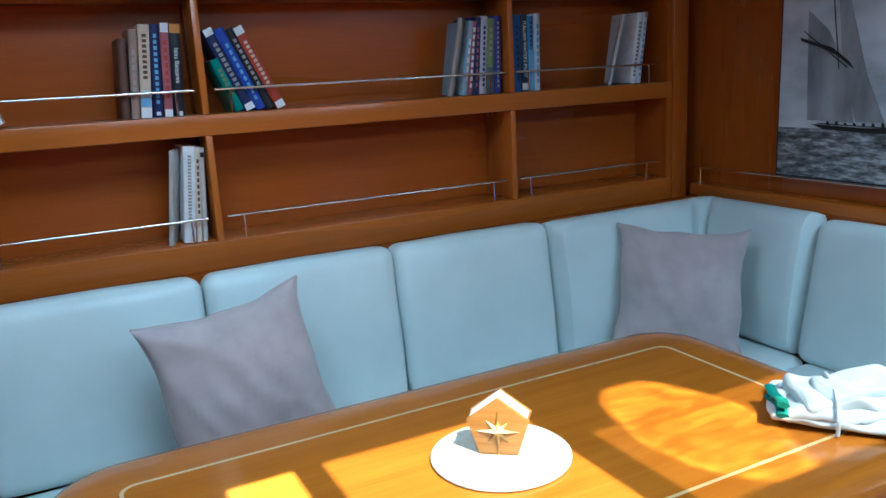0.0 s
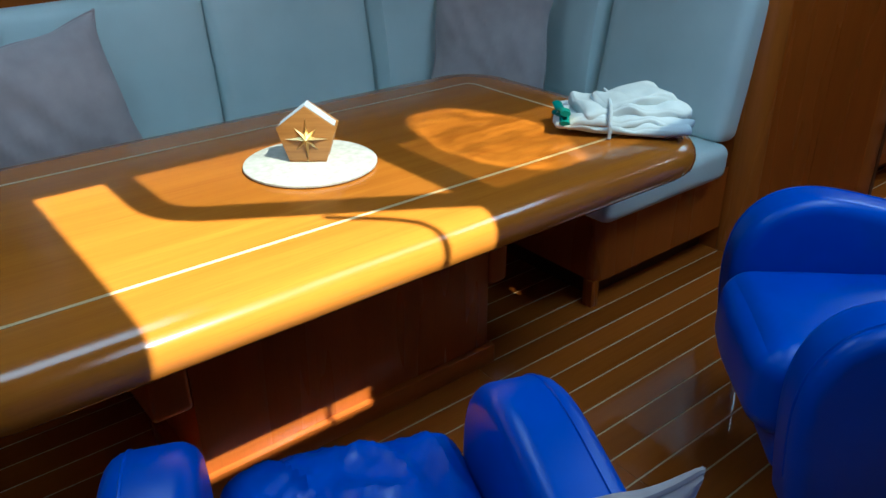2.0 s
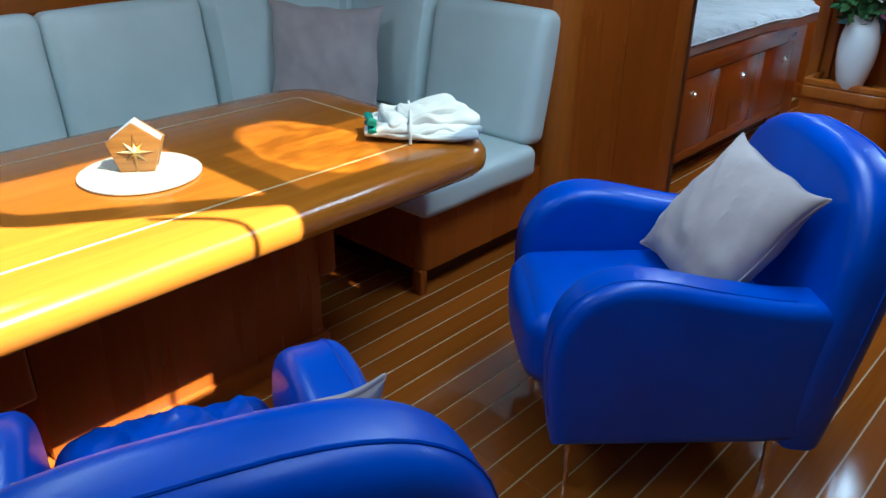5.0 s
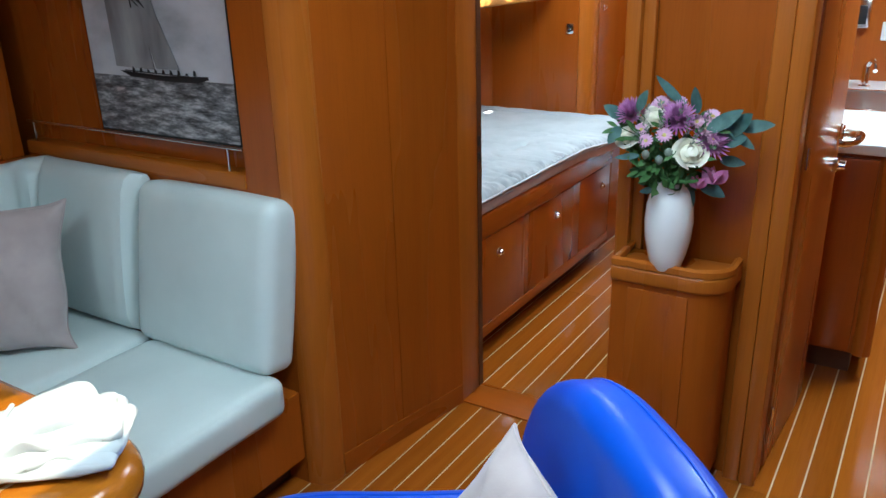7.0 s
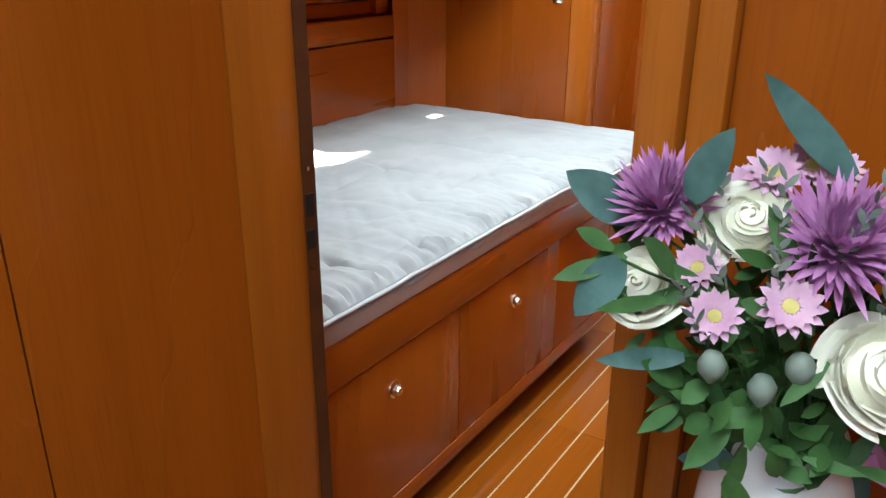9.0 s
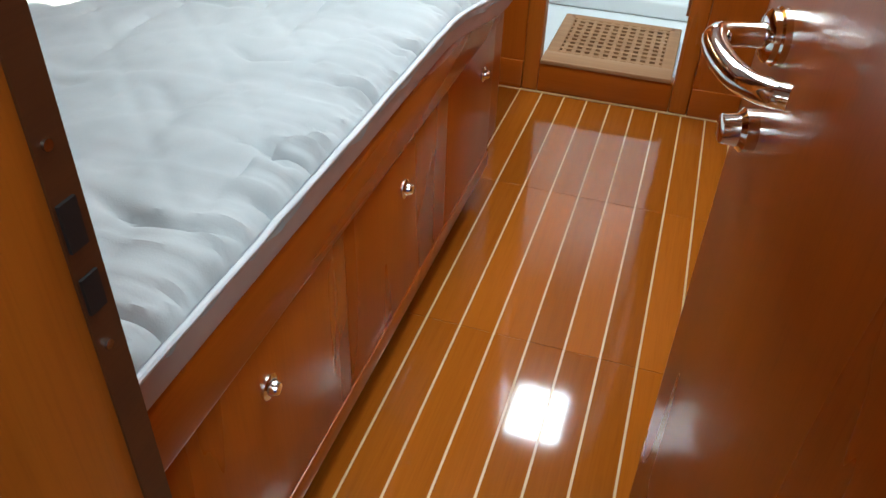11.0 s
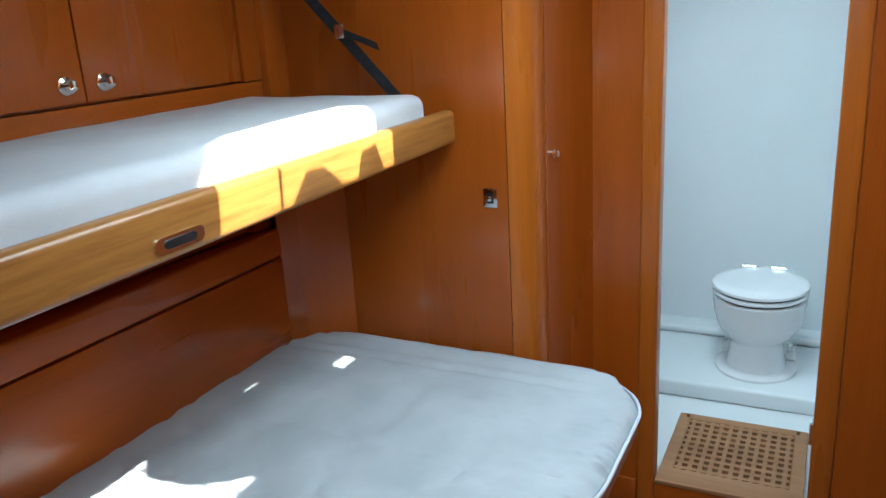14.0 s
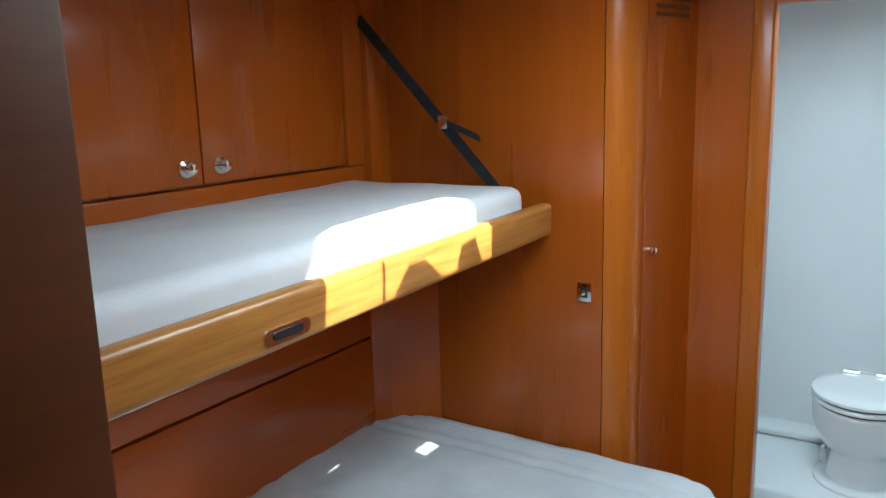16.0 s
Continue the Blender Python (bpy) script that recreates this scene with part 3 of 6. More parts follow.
# galley beyond the second door
structure("wall_galley_port", box(VX + 0.051, 5.72, 0.655, 0.699, -0.06, CEIL), WOOD_V, "varnished cherry partition between cabin and galley", "wall")
structure("bulkhead_galley", box(5.72, 5.76, -1.70, 0.655, -0.06, CEIL), WOOD_V, "varnished cherry bulkhead at the galley's end", "wall")
g = placed("galley_unit", (4.17, 0.1, 0), "glossy orange-brown cherry galley base unit", "cabinet")
part("carcass", box(4.19, 5.715, 0.060, 0.65, 0.10, 0.862, 0.006), WOOD_V, g)
part("end_door", box(4.172, 4.1895, 0.118, 0.300, 0.115, 0.845, 0.004), WOOD_V, g)
part("corner_post", tube([(4.207, 0.078, 0.10), (4.207, 0.078, 0.862)], 0.034, 16), WOOD_EDGE, g)
# toe recess of the galley: shade put into the plinth colour
part("plinth", box(4.24, 5.715, 0.11, 0.65, -0.001, 0.0995), WOOD_SHADED, g)
w = tagged(part("galley_worktop", box(4.15, 5.715, 0.035, 0.652, 0.863, 0.903, 0.008, 3), GELCOAT), "glossy white galley worktop", "worktop")
s = placed("galley_sink", (5.0, 0.35, 0.904), "brushed steel sink let into the worktop", "sink")
part("rim", pierced(rounded(4.78, 5.36, 0.075, 0.56, 0.06), rounded(4.81, 5.33, 0.105, 0.53, 0.05), 0.9035, 0.909), STEEL, s)
part("bowl", prism(rounded(4.812, 5.328, 0.107, 0.528, 0.05), 0.9036, 0.9042), material("brushed_sink_steel", 0.32, 1.0, (0.42, 0.43, 0.44)), s)
k = placed("galley_tap", (5.46, 0.30, 0.904), "chrome mixer tap behind the sink", "tap")
part("body", lathe([(0.028, 0), (0.028, 0.008), (0.018, 0.014), (0.017, 0.10), (0.010, 0.115)], (5.46, 0.30, 0.9035), 18), CHROME, k)
part("spout", tube(smooth_path([(5.46, 0.30, 1.00), (5.42, 0.28, 1.035), (5.33, 0.26, 1.035), (5.28, 0.25, 1.005)], 5), 0.011, 12), CHROME, k)
k = placed("switch_box", (5.70, 0.30, 1.25), "grey metal switch box on the galley bulkhead", "switch box")
part("housing", box(5.66, 5.719, 0.335, 0.405, 1.16, 1.30, 0.008), STEEL, k)
part("front", box(5.652, 5.6595, 0.35, 0.39, 1.18, 1.27, 0.002), BLACK, k)
k = placed("socket_plate", (5.71, 0.15, 1.15), "pale plastic socket plate on the galley bulkhead", "socket")
part("plate", box(5.708, 5.719, 0.18, 0.28, 1.10, 1.19, 0.004), CERAMIC, k)
part("insert", box(5.704, 5.7078, 0.20, 0.26, 1.115, 1.175, 0.002), GELCOAT, k)


def lever_handle(d, at, side):
    """A chrome lever on a round rose with a lock thumb-turn below, on the face of a leaf whose local axes are x along and y out."""
    x, z = at
    h = part("door_handle", tube(smooth_path([(x, side * 0.010, z), (x, side * 0.045, z), (x - 0.012, side * 0.066, z), (x - 0.045, side * 0.068, z - 0.004), (x - 0.085, side * 0.058, z - 0.008), (x - 0.110, side * 0.036, z - 0.010), (x - 0.118, side * 0.020, z - 0.010)], 6), 0.0128, 16), CHROME, None, "bent chrome lever")
    h.parent = d
    rose = part("rose", lathe([(0.029, 0), (0.029, 0.007), (0.026, 0.009), (0.026, 0.015), (0.022, 0.018), (0.014, 0.019)], (0, 0, 0), 24), CHROME)
    rose.parent = d
    rose.matrix_basis = pose(x, 0, z, -90 * side, 0, 0)
    lock = part("thumb_turn", lathe([(0.024, 0), (0.024, 0.012), (0.018, 0.017), (0.016, 0.034), (0.012, 0.036)], (0, 0, 0), 24), CHROME)
    lock.parent = d
    lock.matrix_basis = pose(x + 0.004, 0, z - 0.105, -90 * side, 0, 0)


def door_leaf(name, hinge, tip, thick, label, side, handle):
    hx, hy = hinge
    ang = math.degrees(math.atan2(tip[1] - hy, tip[0] - hx))
    w = math.hypot(tip[0] - hx, tip[1] - hy)
    d = placed(name, pose(hx, hy, 0, 0, 0, ang), label, "door", kind="structure")
    leaf = part("leaf", box(0.004, w, -thick, 0, 0.012, 1.925, 0.004), WOOD_V) if side > 0 else part("leaf", box(0.004, w, 0, thick, 0.012, 1.925, 0.004), WOOD_V)
    leaf.parent = d
    lever_handle(d, handle, side)
    for z in (0.20, 1.0, 1.75):
        hg = part("hinge", tube([(0.0, side * 0.006, z - 0.03), (0.0, side * 0.006, z + 0.03)], 0.006, 10), STEEL)
        hg.parent = d
    return d


door_leaf("door_1", (3.475, 0.748), (4.0, 0.862), 0.030, "open glossy cherry cabin door with chrome lever", 1, (0.468, 0.955))
door_leaf("door_2", (3.425, 0.262), (3.955, 0.232), 0.030, "open cherry galley door with chrome lever", -1, (0.475, 0.985))

# ---- cabin ----
CX = 5.40      # end panel of the berths
structure("wall_cabin_port", box(DX1, 5.40, 2.56, 2.999, -0.06, CEIL), WOOD_V, "varnished cherry lining at the berth's side", "wall")
structure("bulkhead_berth", prism([(CX, 2.66), (CX, 1.7545), (5.56, 1.7545), (5.56, 2.66)], -0.06, CEIL), WOOD_V, "glossy cherry panel at the foot of the berths", "wall")
cur = [(CX + 0.10 - 0.10 * math.cos(radians(a)), 1.7515 - 0.078 * math.sin(radians(a))) for a in range(0, 91, 9)] + [(5.56, 1.6735), (5.56, 1.7515)]
structure("bulkhead_berth_corner", prism(cur, -0.06, CEIL), WOOD_EDGE, "rounded cherry corner at the foot of the berths", "pillar")
oblique_wall("locker_side", (5.502, 1.672), (5.742, 1.602), 0.05, -0.06, CEIL, WOOD_V, "dark cherry locker door beside the bathroom")
BX = 5.74
structure("bulkhead_bath_port", box(BX, BX + 0.05, 1.4525, 1.72, -0.06, CEIL), WOOD_V, "cherry panel beside the bathroom doorway", "wall")
structure("bath_frame_port", box(BX - 0.008, BX + 0.06, 1.394, 1.452, -0.001, CEIL, 0.008, 3), WOOD_EDGE, "cherry bathroom door post", "door frame")
structure("bath_frame_starboard", box(BX - 0.008, BX + 0.06, 0.862, 0.926, -0.001, CEIL, 0.008, 3), WOOD_EDGE, "cherry bathroom door post with a steel hinge", "door frame")
structure("bulkhead_bath_starboard", box(BX, BX + 0.05, 0.656, 0.861, -0.06, CEIL), WOOD_V, "cherry panel beside the bathroom doorway", "wall")
structure("bath_head", box(BX, BX + 0.05, 0.926, 1.394, 1.93, CEIL), WOOD_Y, "cherry board over the bathroom doorway", "door frame")
structure("bath_sill", box(BX - 0.004, BX + 0.06, 0.9265, 1.3935, -0.001, 0.105, 0.004), WOOD_Y, "raised cherry sill of the bathroom", "sill")
structure("baseboard_bath_port", box(BX - 0.010, BX - 0.0005, 1.4525, 1.60, -0.001, 0.105, 0.003), WOOD_Y, "cherry skirting", "baseboard")
structure("baseboard_bath_starboard", box(BX - 0.010, BX - 0.0005, 0.7, 0.8615, -0.001, 0.100, 0.003), WOOD_Y, "cherry skirting", "baseboard")
k = placed("door_hinge", (BX + 0.02, 0.93, 0.36), "small dark steel hinge on the bathroom door post", "hinge")
part("knuckle", tube([(BX + 0.01, 0.930, 0.34), (BX + 0.01, 0.930, 0.41)], 0.006, 10), STEEL, k)
part("leaf_plate", box(BX + 0.014, BX + 0.05, 0.9265, 0.9285, 0.34, 0.41), STEEL, k)
# floor border strip along the bath bulkhead
structure("floor_border", box(BX - 0.018, BX - 0.011, 0.70, 1.60, -0.001, 0.0015), INLAY, "pale maple border strip", "trim")


def lower_berth():
    b = placed("bunk_bed", (4.3, 1.39, 0), "built-in cherry berth base with three drawer fronts", "bunk")
    part("carcass", box(DX1 + 0.001, 5.02, 1.408, 2.558, 0.085, 0.60), WOOD_V, b)
    # kick board darkened for the shade under the drawers
    part("plinth", box(DX1 + 0.001, 5.00, 1.47, 2.558, -0.001, 0.0845), WOOD_SHADED, b)
    part("top_rail", box(DX1 + 0.001, 5.03, 1.382, 1.4075, 0.505, 0.612, 0.012, 3), WOOD_X, b)
    edges = (DX1 + 0.004, 4.06, 4.62, 5.02)
    for x0, x1, kx in zip(edges, edges[1:], (3.788, 4.341, 4.909)):
        d = part("drawer_front", box(x0 + 0.0015, x1 - 0.0015, 1.391, 1.4075, 0.135, 0.503, 0.002), WOOD_V, b)
        p = part("knob", lathe([(0.020, 0), (0.020, 0.004), (0.013, 0.006), (0.012, 0.012), (0.009, 0.018), (0.003, 0.019)], (0, 0, 0), 20), CHROME)
        p.parent, p.matrix_parent_inverse = d, d.matrix_basis.inverted()
        p.matrix_basis = pose(kx, 1.391, 0.413, 90, 0, 0)
    part("bottom_rail", box(DX1 + 0.001, 5.02, 1.389, 1.4075, 0.085, 0.133, 0.003), WOOD_X, b)
    part("end_panel", box(5.0215, CX - 0.001, 1.46, 2.558, -0.001, 0.60), WOOD_V, b)


lower_berth()


def quilt_outline(g):
    """The plan of the lower mattress: straight along the passage, wider and rounded towards the foot."""
    pts = [(DX1 + 0.006, 2.555), (DX1 + 0.006, 1.375 + g)]
    pts += [(x, 1.375 + g - 0.055 * (0.5 - 0.5 * math.cos(math.pi * min(1, max(0, (x - 4.55) / 0.30))))) for x in np.linspace(3.6, 4.92, 34)]
    cx, cy, r = 5.13 - 0.0, 1.53, 0.21 - g
    pts += [(cx + (r) * math.sin(radians(a)), cy - r * math.cos(radians(a))) for a in range(0, 86, 6)]
    pts += [(5.352 - g, 1.66), (5.372 - g, 1.80), (5.385 - g, 2.30), (5.36 - g, 2.40), (5.28, 2.50), (5.28, 2.555)]
    return [(float(a), float(b)) for a, b in pts]


CREASES = ((3.755, 1.48, 0.13, 0.0, 0.022), (4.232, 1.60, 0.09, -0.05, 0.015), (3.945, 1.43, 0.06, 0.35, 0.013), (3.575, 1.40, 0.05, -0.8, 0.011), (4.42, 1.86, 0.16, 0.1, 0.009), (4.05, 2.0, 0.2, 0.15, 0.010))


def mattress():
    b = placed("mattress", (4.4, 1.9, 0.61), "lower berth mattress under a quilted grey-white cover", "mattress")
    part("core", prism(quilt_outline(0.004), 0.613, 0.659, r=0.006), BASE_FABRIC, b, "brown mattress side under the quilt")
    # quilt: a sheet over the outline with stitched channels and creases
    xs = np.linspace(DX1 + 0.008, 5.385, 300)
    bm = bmesh.new()
    out = quilt_outline(0.0)
    ny = 84

    def seg_at(o, x):
        ys = []
        for (x0, y0), (x1, y1) in zip(o, o[1:] + o[:1]):
            if min(x0, x1) - 1e-9 <= x <= max(x0, x1) + 1e-9 and abs(x1 - x0) > 1e-9:
                t = (x - x0) / (x1 - x0)
                ys.append((x, y0 + t * (y1 - y0)))
        return ys or [(x, 2.0)]
    rows = []
    for x in xs:
        ys = [b for a, b in seg_at(out, float(x))]
        y0, y1 = min(ys), max(ys)
        col = []
        for j in range(ny + 1):
            v = j / ny
            v = v ** 1.25
            y = y0 + v * (y1 - y0)
            d = min(y - y0, 5.385 - x + 0.002)
            z = 0.697 - 0.030 * math.exp(-d / 0.016) - 0.012 * math.exp(-d / 0.06)
            p = Vector((float(x), y, 0))
            near = math.exp(-d / 0.09)
            z += (0.034 * near * (abs(noise.noise(Vector((x * 17, d * 3, 1.7)))) ** 0.6 - 0.4) + 0.022 * math.exp(-d / 0.035) * noise.noise(Vector((x * 62, d * 5, 6.1)))) * min(1, d / 0.012)
            far = 1 - 0.7 * min(1, max(0, (x - 4.6) / 0.5))
            z += far * (0.010 * noise.noise(Vector((x * 4 + y * 2, y * 6, 4.0))) + 0.006 * noise.noise(Vector((x * 11 + y * 3, y * 3.5 - x * 2, 9.0))))
            pucker = 1 - abs(noise.noise(Vector((x * 24 + 2.5 * d, d * 2.2, 13.0)))) * 2
            z += 0.010 * max(0.0, pucker) ** 2 * math.exp(-d / 0.11) * min(1, d / 0.015)
            for cx, cy, ln, slant, deep in CREASES:
                u = (y - cy) / ln
                if abs(u) < 1:
                    z -= deep * math.exp(-((x - cx - slant * (y - cy) - 0.03 * u * u) / 0.012) ** 2) * (1 - u * u)
            for q in ((x + y) / 0.21, (x - y) / 0.21):
                z -= far * 0.0035 * math.exp(-((q - round(q)) / 0.06) ** 2)
            c = noise.noise(Vector((x * 3.4 + 0.8 * y, y * 8.5, 21.0)))
            z -= 0.006 * math.exp(-(c / 0.10) ** 2) * far
            for q in (4.12 + 0.03 * math.sin(y * 9), 4.78, 5.2):
                z -= 0.006 * math.exp(-((x - q) / 0.02) ** 2)
            for q in (1.62, 1.88, 2.16):
                z -= 0.004 * math.exp(-((y - q) / 0.018) ** 2)
            col.append(bm.verts.new((float(x), y, z)))
        rows.append(col)
    for a, b2 in zip(rows, rows[1:]):
        for j in range(ny):
            bm.faces.new((a[j], b2[j], b2[j + 1], a[j + 1]))
    part("quilt", bm, QUILT, b)
    edge = [Vector((x, y, 0.668 + 0.004 * noise.noise(Vector((x * 16, y * 16, 0))))) for x, y in out[1:-3]]
    part("piping", tube(edge, 0.0048, 8), PIPING, b, "pale blue-white quilt piping")
    part("quilt_skirt", loops([[Vector((x, y, z)) for x, y in quilt_outline(0.004)[1:-3]] for z in (0.658, 0.674)], closed=False, caps=False), QUILT, b)


mattress()

# panels behind the lower berth
structure("berth_back_lower", box(DX1 + 0.001, 5.26, 2.44, 2.559, 0.60, 0.970, 0.004), WOOD_X, "cherry back panel above the lower berth", "panel")
structure("berth_back_rail", box(DX1 + 0.001, 5.26, 2.44, 2.559, 0.974, 1.062, 0.010, 3), WOOD_X, "cherry rail on top of the back panel", "panel")
# recess shade is put into this board's dark colour
structure("berth_back_upper", box(DX1 + 0.001, 5.30, 2.53, 2.559, 1.063, 1.33), WOOD_SHADED, "back board of the recess under the folding berth, darkened for shade", "panel")
oblique_wall("berth_corner", (5.22, 2.443), (5.405, 2.30), 0.05, 0.60, 1.33, WOOD_V, "canted cherry corner panel")
louvre = placed("louvre_panel", (4.3, 2.52, 1.063), "dark cherry louvre panel above the berth rail", "louvre")
for z in (1.066, 1.120, 1.174, 1.228, 1.282):
    bm = box(DX1 + 0.003, 5.16, -0.006, 0.006, 0.0, 0.050, 0.003)
    bm.transform(Matrix.Translation((0, 2.506, z)) @ Matrix.Rotation(radians(-18), 4, "X"))
    part("slat", bm, WOOD_X, louvre)
part("end_post", box(5.161, 5.24, 2.478, 2.528, 1.0635, 1.33, 0.004), WOOD_X, louvre)


def upper_berth():
    b = placed("folding_berth", (4.4, 1.86, 1.31), "folded-down upper berth with a teak front board", "berth")
    ang = math.atan2(0.055, 1.49)
    m = Matrix.Translation((3.49, 1.823, 0)) @ Matrix.Rotation(ang, 4, "Z")
    bm = box(0, 1.885, 0, 0.040, 1.312, 1.405, 0.014, 4)
    bm.transform(m)
    part("front_board", bm, WOOD_TEAK, b, "striped teak front board")
    bm = box(0, 1.85, 0.041, 0.62, 1.318, 1.345)
    bm.transform(m)
    part("base_board", bm, WOOD_X, b)
    pull = part("flush_pull", loops([[(x, y, z) for x, z in rounded(0.712, 0.822, 1.328, 1.354, 0.012, 5)] for y in (-0.0035, 0.0)]), STEEL, b, "steel flush pull")
    pull.data.transform(m)
    bm = prism(rounded(0.732, 0.802, 1.334, 1.348, 0.006, 4), 0, 0.002)
    bm.transform(m @ Matrix.Rotation(radians(90), 4, "X") @ Matrix.Translation((0, 0, 0.0037)))
    part("slot", bm, BLACK, pull)
    bm = soft(0.90, 0.305, 0.058, 0.035, (0, 0, 0.006), 22, 0.004, 7, 3)
    bm.transform(m @ Matrix.Translation((0.905, 0.350, 1.402)))
    tagged(part("berth_mattress", bm, SHEET), "upper berth mattress in a white fitted sheet", "mattress")


upper_berth()


def hull_cabinet(x0, x1, knob):
    c = placed("overhead_cabinet", ((x0 + x1) / 2, 2.5, 1.5), "cherry overhead cabinet door with a round chrome knob", "cabinet", "overhead cabinets")
    part("carcass", box(x0, x1, 2.519, 2.558, 1.505, CEIL - 0.002), WOOD_V, c)
    d = part("door", box(x0 + 0.002, x1 - 0.002, 2.50, 2.518, 1.5105, CEIL - 0.004, 0.003), WOOD_V, c)
    k = part("knob", lathe([(0.021, 0), (0.021, 0.005), (0.012, 0.008), (0.015, 0.018), (0.017, 0.024), (0.012, 0.030), (0.003, 0.031)], (0, 0, 0), 20), CHROME)
    k.parent, k.matrix_parent_inverse = d, d.matrix_basis.inverted()
    k.matrix_basis = pose(knob, 2.50, 1.553, 90, 0, 0)


hull_cabinet(3.47, 4.09, 4.03)
hull_cabinet(4.09, 4.668, 4.615)
hull_cabinet(4.668, 5.215, 4.722)
structure("cabinet_rail", box(DX1 + 0.001, 5.30, 2.497, 2.5585, 1.33, 1.5035, 0.004), WOOD_X, "cherry rail under the overhead cabinets", "trim")
structure("cabinet_post", box(5.217, 5.30, 2.492, 2.5585, 1.5045, CEIL - 0.002, 0.004), WOOD_V, "cherry post beside the overhead cabinets", "trim")
structure("cabinet_filler", box(5.301, 5.399, 2.47, 2.5585, 0.60, CEIL - 0.002, 0.004), WOOD_V, "upright cherry filler strip", "trim")

st = placed("safety_strap", (5.33, 2.1, 1.46), "black webbing strap holding the upper berth", "strap")


def ribbon(pts, w, axis, t=0.003):
    a = Vector(axis).normalized() * w / 2
    bm = bmesh.new()
    rows = [[bm.verts.new(Vector(p) + s * a) for s in (-1, 1)] for p in pts]
    for p, q in zip(rows, rows[1:]):
        bm.faces.new((p[0], p[1], q[1], q[0]))
    bmesh.ops.solidify(bm, geom=bm.faces[:], thickness=t)
    return bm


def strap_at(z):
    return (5.356 - 0.13 * (z - 1.455), 2.078 + (z - 1.455) * 0.85, z)


part("webbing", ribbon([strap_at(z) for z in (1.945, 1.80, 1.66, 1.55, 1.43)], 0.030, (0.39, -0.66, 0.52)), WEBBING, st)
part("buckle", box(5.322, 5.330, 2.205, 2.237, 1.612, 1.652, 0.003), STEEL, st, "steel buckle")
part("loose_end", ribbon([(5.324, 2.215, 1.632), (5.328, 2.165, 1.612), (5.332, 2.100, 1.585)], 0.024, (0, 0.35, 0.93)), WEBBING, st)


def locker_lock(y, z):
    k = placed("locker_latch", (CX, y, z), "square chrome latch on the cherry panel", "latch")
    part("plate", box(CX - 0.004, CX - 0.0005, y - 0.021, y + 0.021, z - 0.028, z + 0.028, 0.0015), CHROME, k)
    part("keyhole", box(CX - 0.0052, CX - 0.0041, y - 0.010, y + 0.010, z - 0.016, z + 0.016), BLACK, k)
    p = part("turn", lathe([(0.008, 0), (0.008, 0.008), (0.004, 0.010)], (0, 0, 0), 14), CHROME, k)
    p.matrix_basis = Matrix.Translation((CX, y, z)).inverted() @ pose(CX - 0.0053, y, z, 0, -90, 0)
    p.matrix_parent_inverse = Matrix.Identity(4)


locker_lock(1.806, 1.150)
k = tagged(part("round_pull", lathe([(0.014, 0), (0.014, 0.004), (0.009, 0.008), (0.010, 0.018), (0.004, 0.021)], (0, 0, 0), 18), CHROME), "small chrome knob on the locker door", "knob")
k.matrix_basis = pose(5.535, 1.662, 1.258, 90, 0, -16)
v = placed("locker_vent", (5.6, 1.65, 1.94), "dark louvred vent at the top of the locker door", "vent")
for i in range(4):
    bm = box(0, 0.16, -0.004, -0.0005, 1.905 + 0.022 * i, 1.915 + 0.022 * i, 0.001)
    bm.transform(Matrix.Translation((5.535, 1.661, 0)) @ Matrix.Rotation(math.atan2(-0.070, 0.240), 4, "Z"))
    part("louvre", bm, WOOD_SHADED, v)

# ---- bathroom ----
structure("bath_floor", box(BX + 0.061, 7.12, 0.45, 1.80, -0.06, 0.06), GELCOAT, "white moulded shower floor", "floor")
structure("bath_step", box(6.47, 7.12, 0.46, 1.79, 0.0605, 0.138, 0.018, 4), GELCOAT, "low white moulded step under the toilet", "step")
structure("bath_ledge", box(6.98, 7.12, 0.462, 1.788, 0.1385, 0.178, 0.018, 5), GELCOAT, "white moulded ledge behind the toilet", "ledge")
structure("bath_wall_back", box(7.10, 7.16, 0.40, 1.85, -0.06, CEIL), GELCOAT, "smooth white bathroom wall", "wall")
structure("bath_wall_port", box(BX + 0.051, 7.10, 1.79, 1.85, -0.06, CEIL), GELCOAT, "smooth white bathroom wall", "wall")
structure("bath_wall_starboard", box(BX + 0.051, 7.10, 0.40, 0.46, -0.06, CEIL), GELCOAT, "smooth white bathroom wall", "wall")
structure("bath_lining", box(BX + 0.061, BX + 0.066, 0.46, 0.86, 0.06, CEIL), GELCOAT, "white lining", "wall")


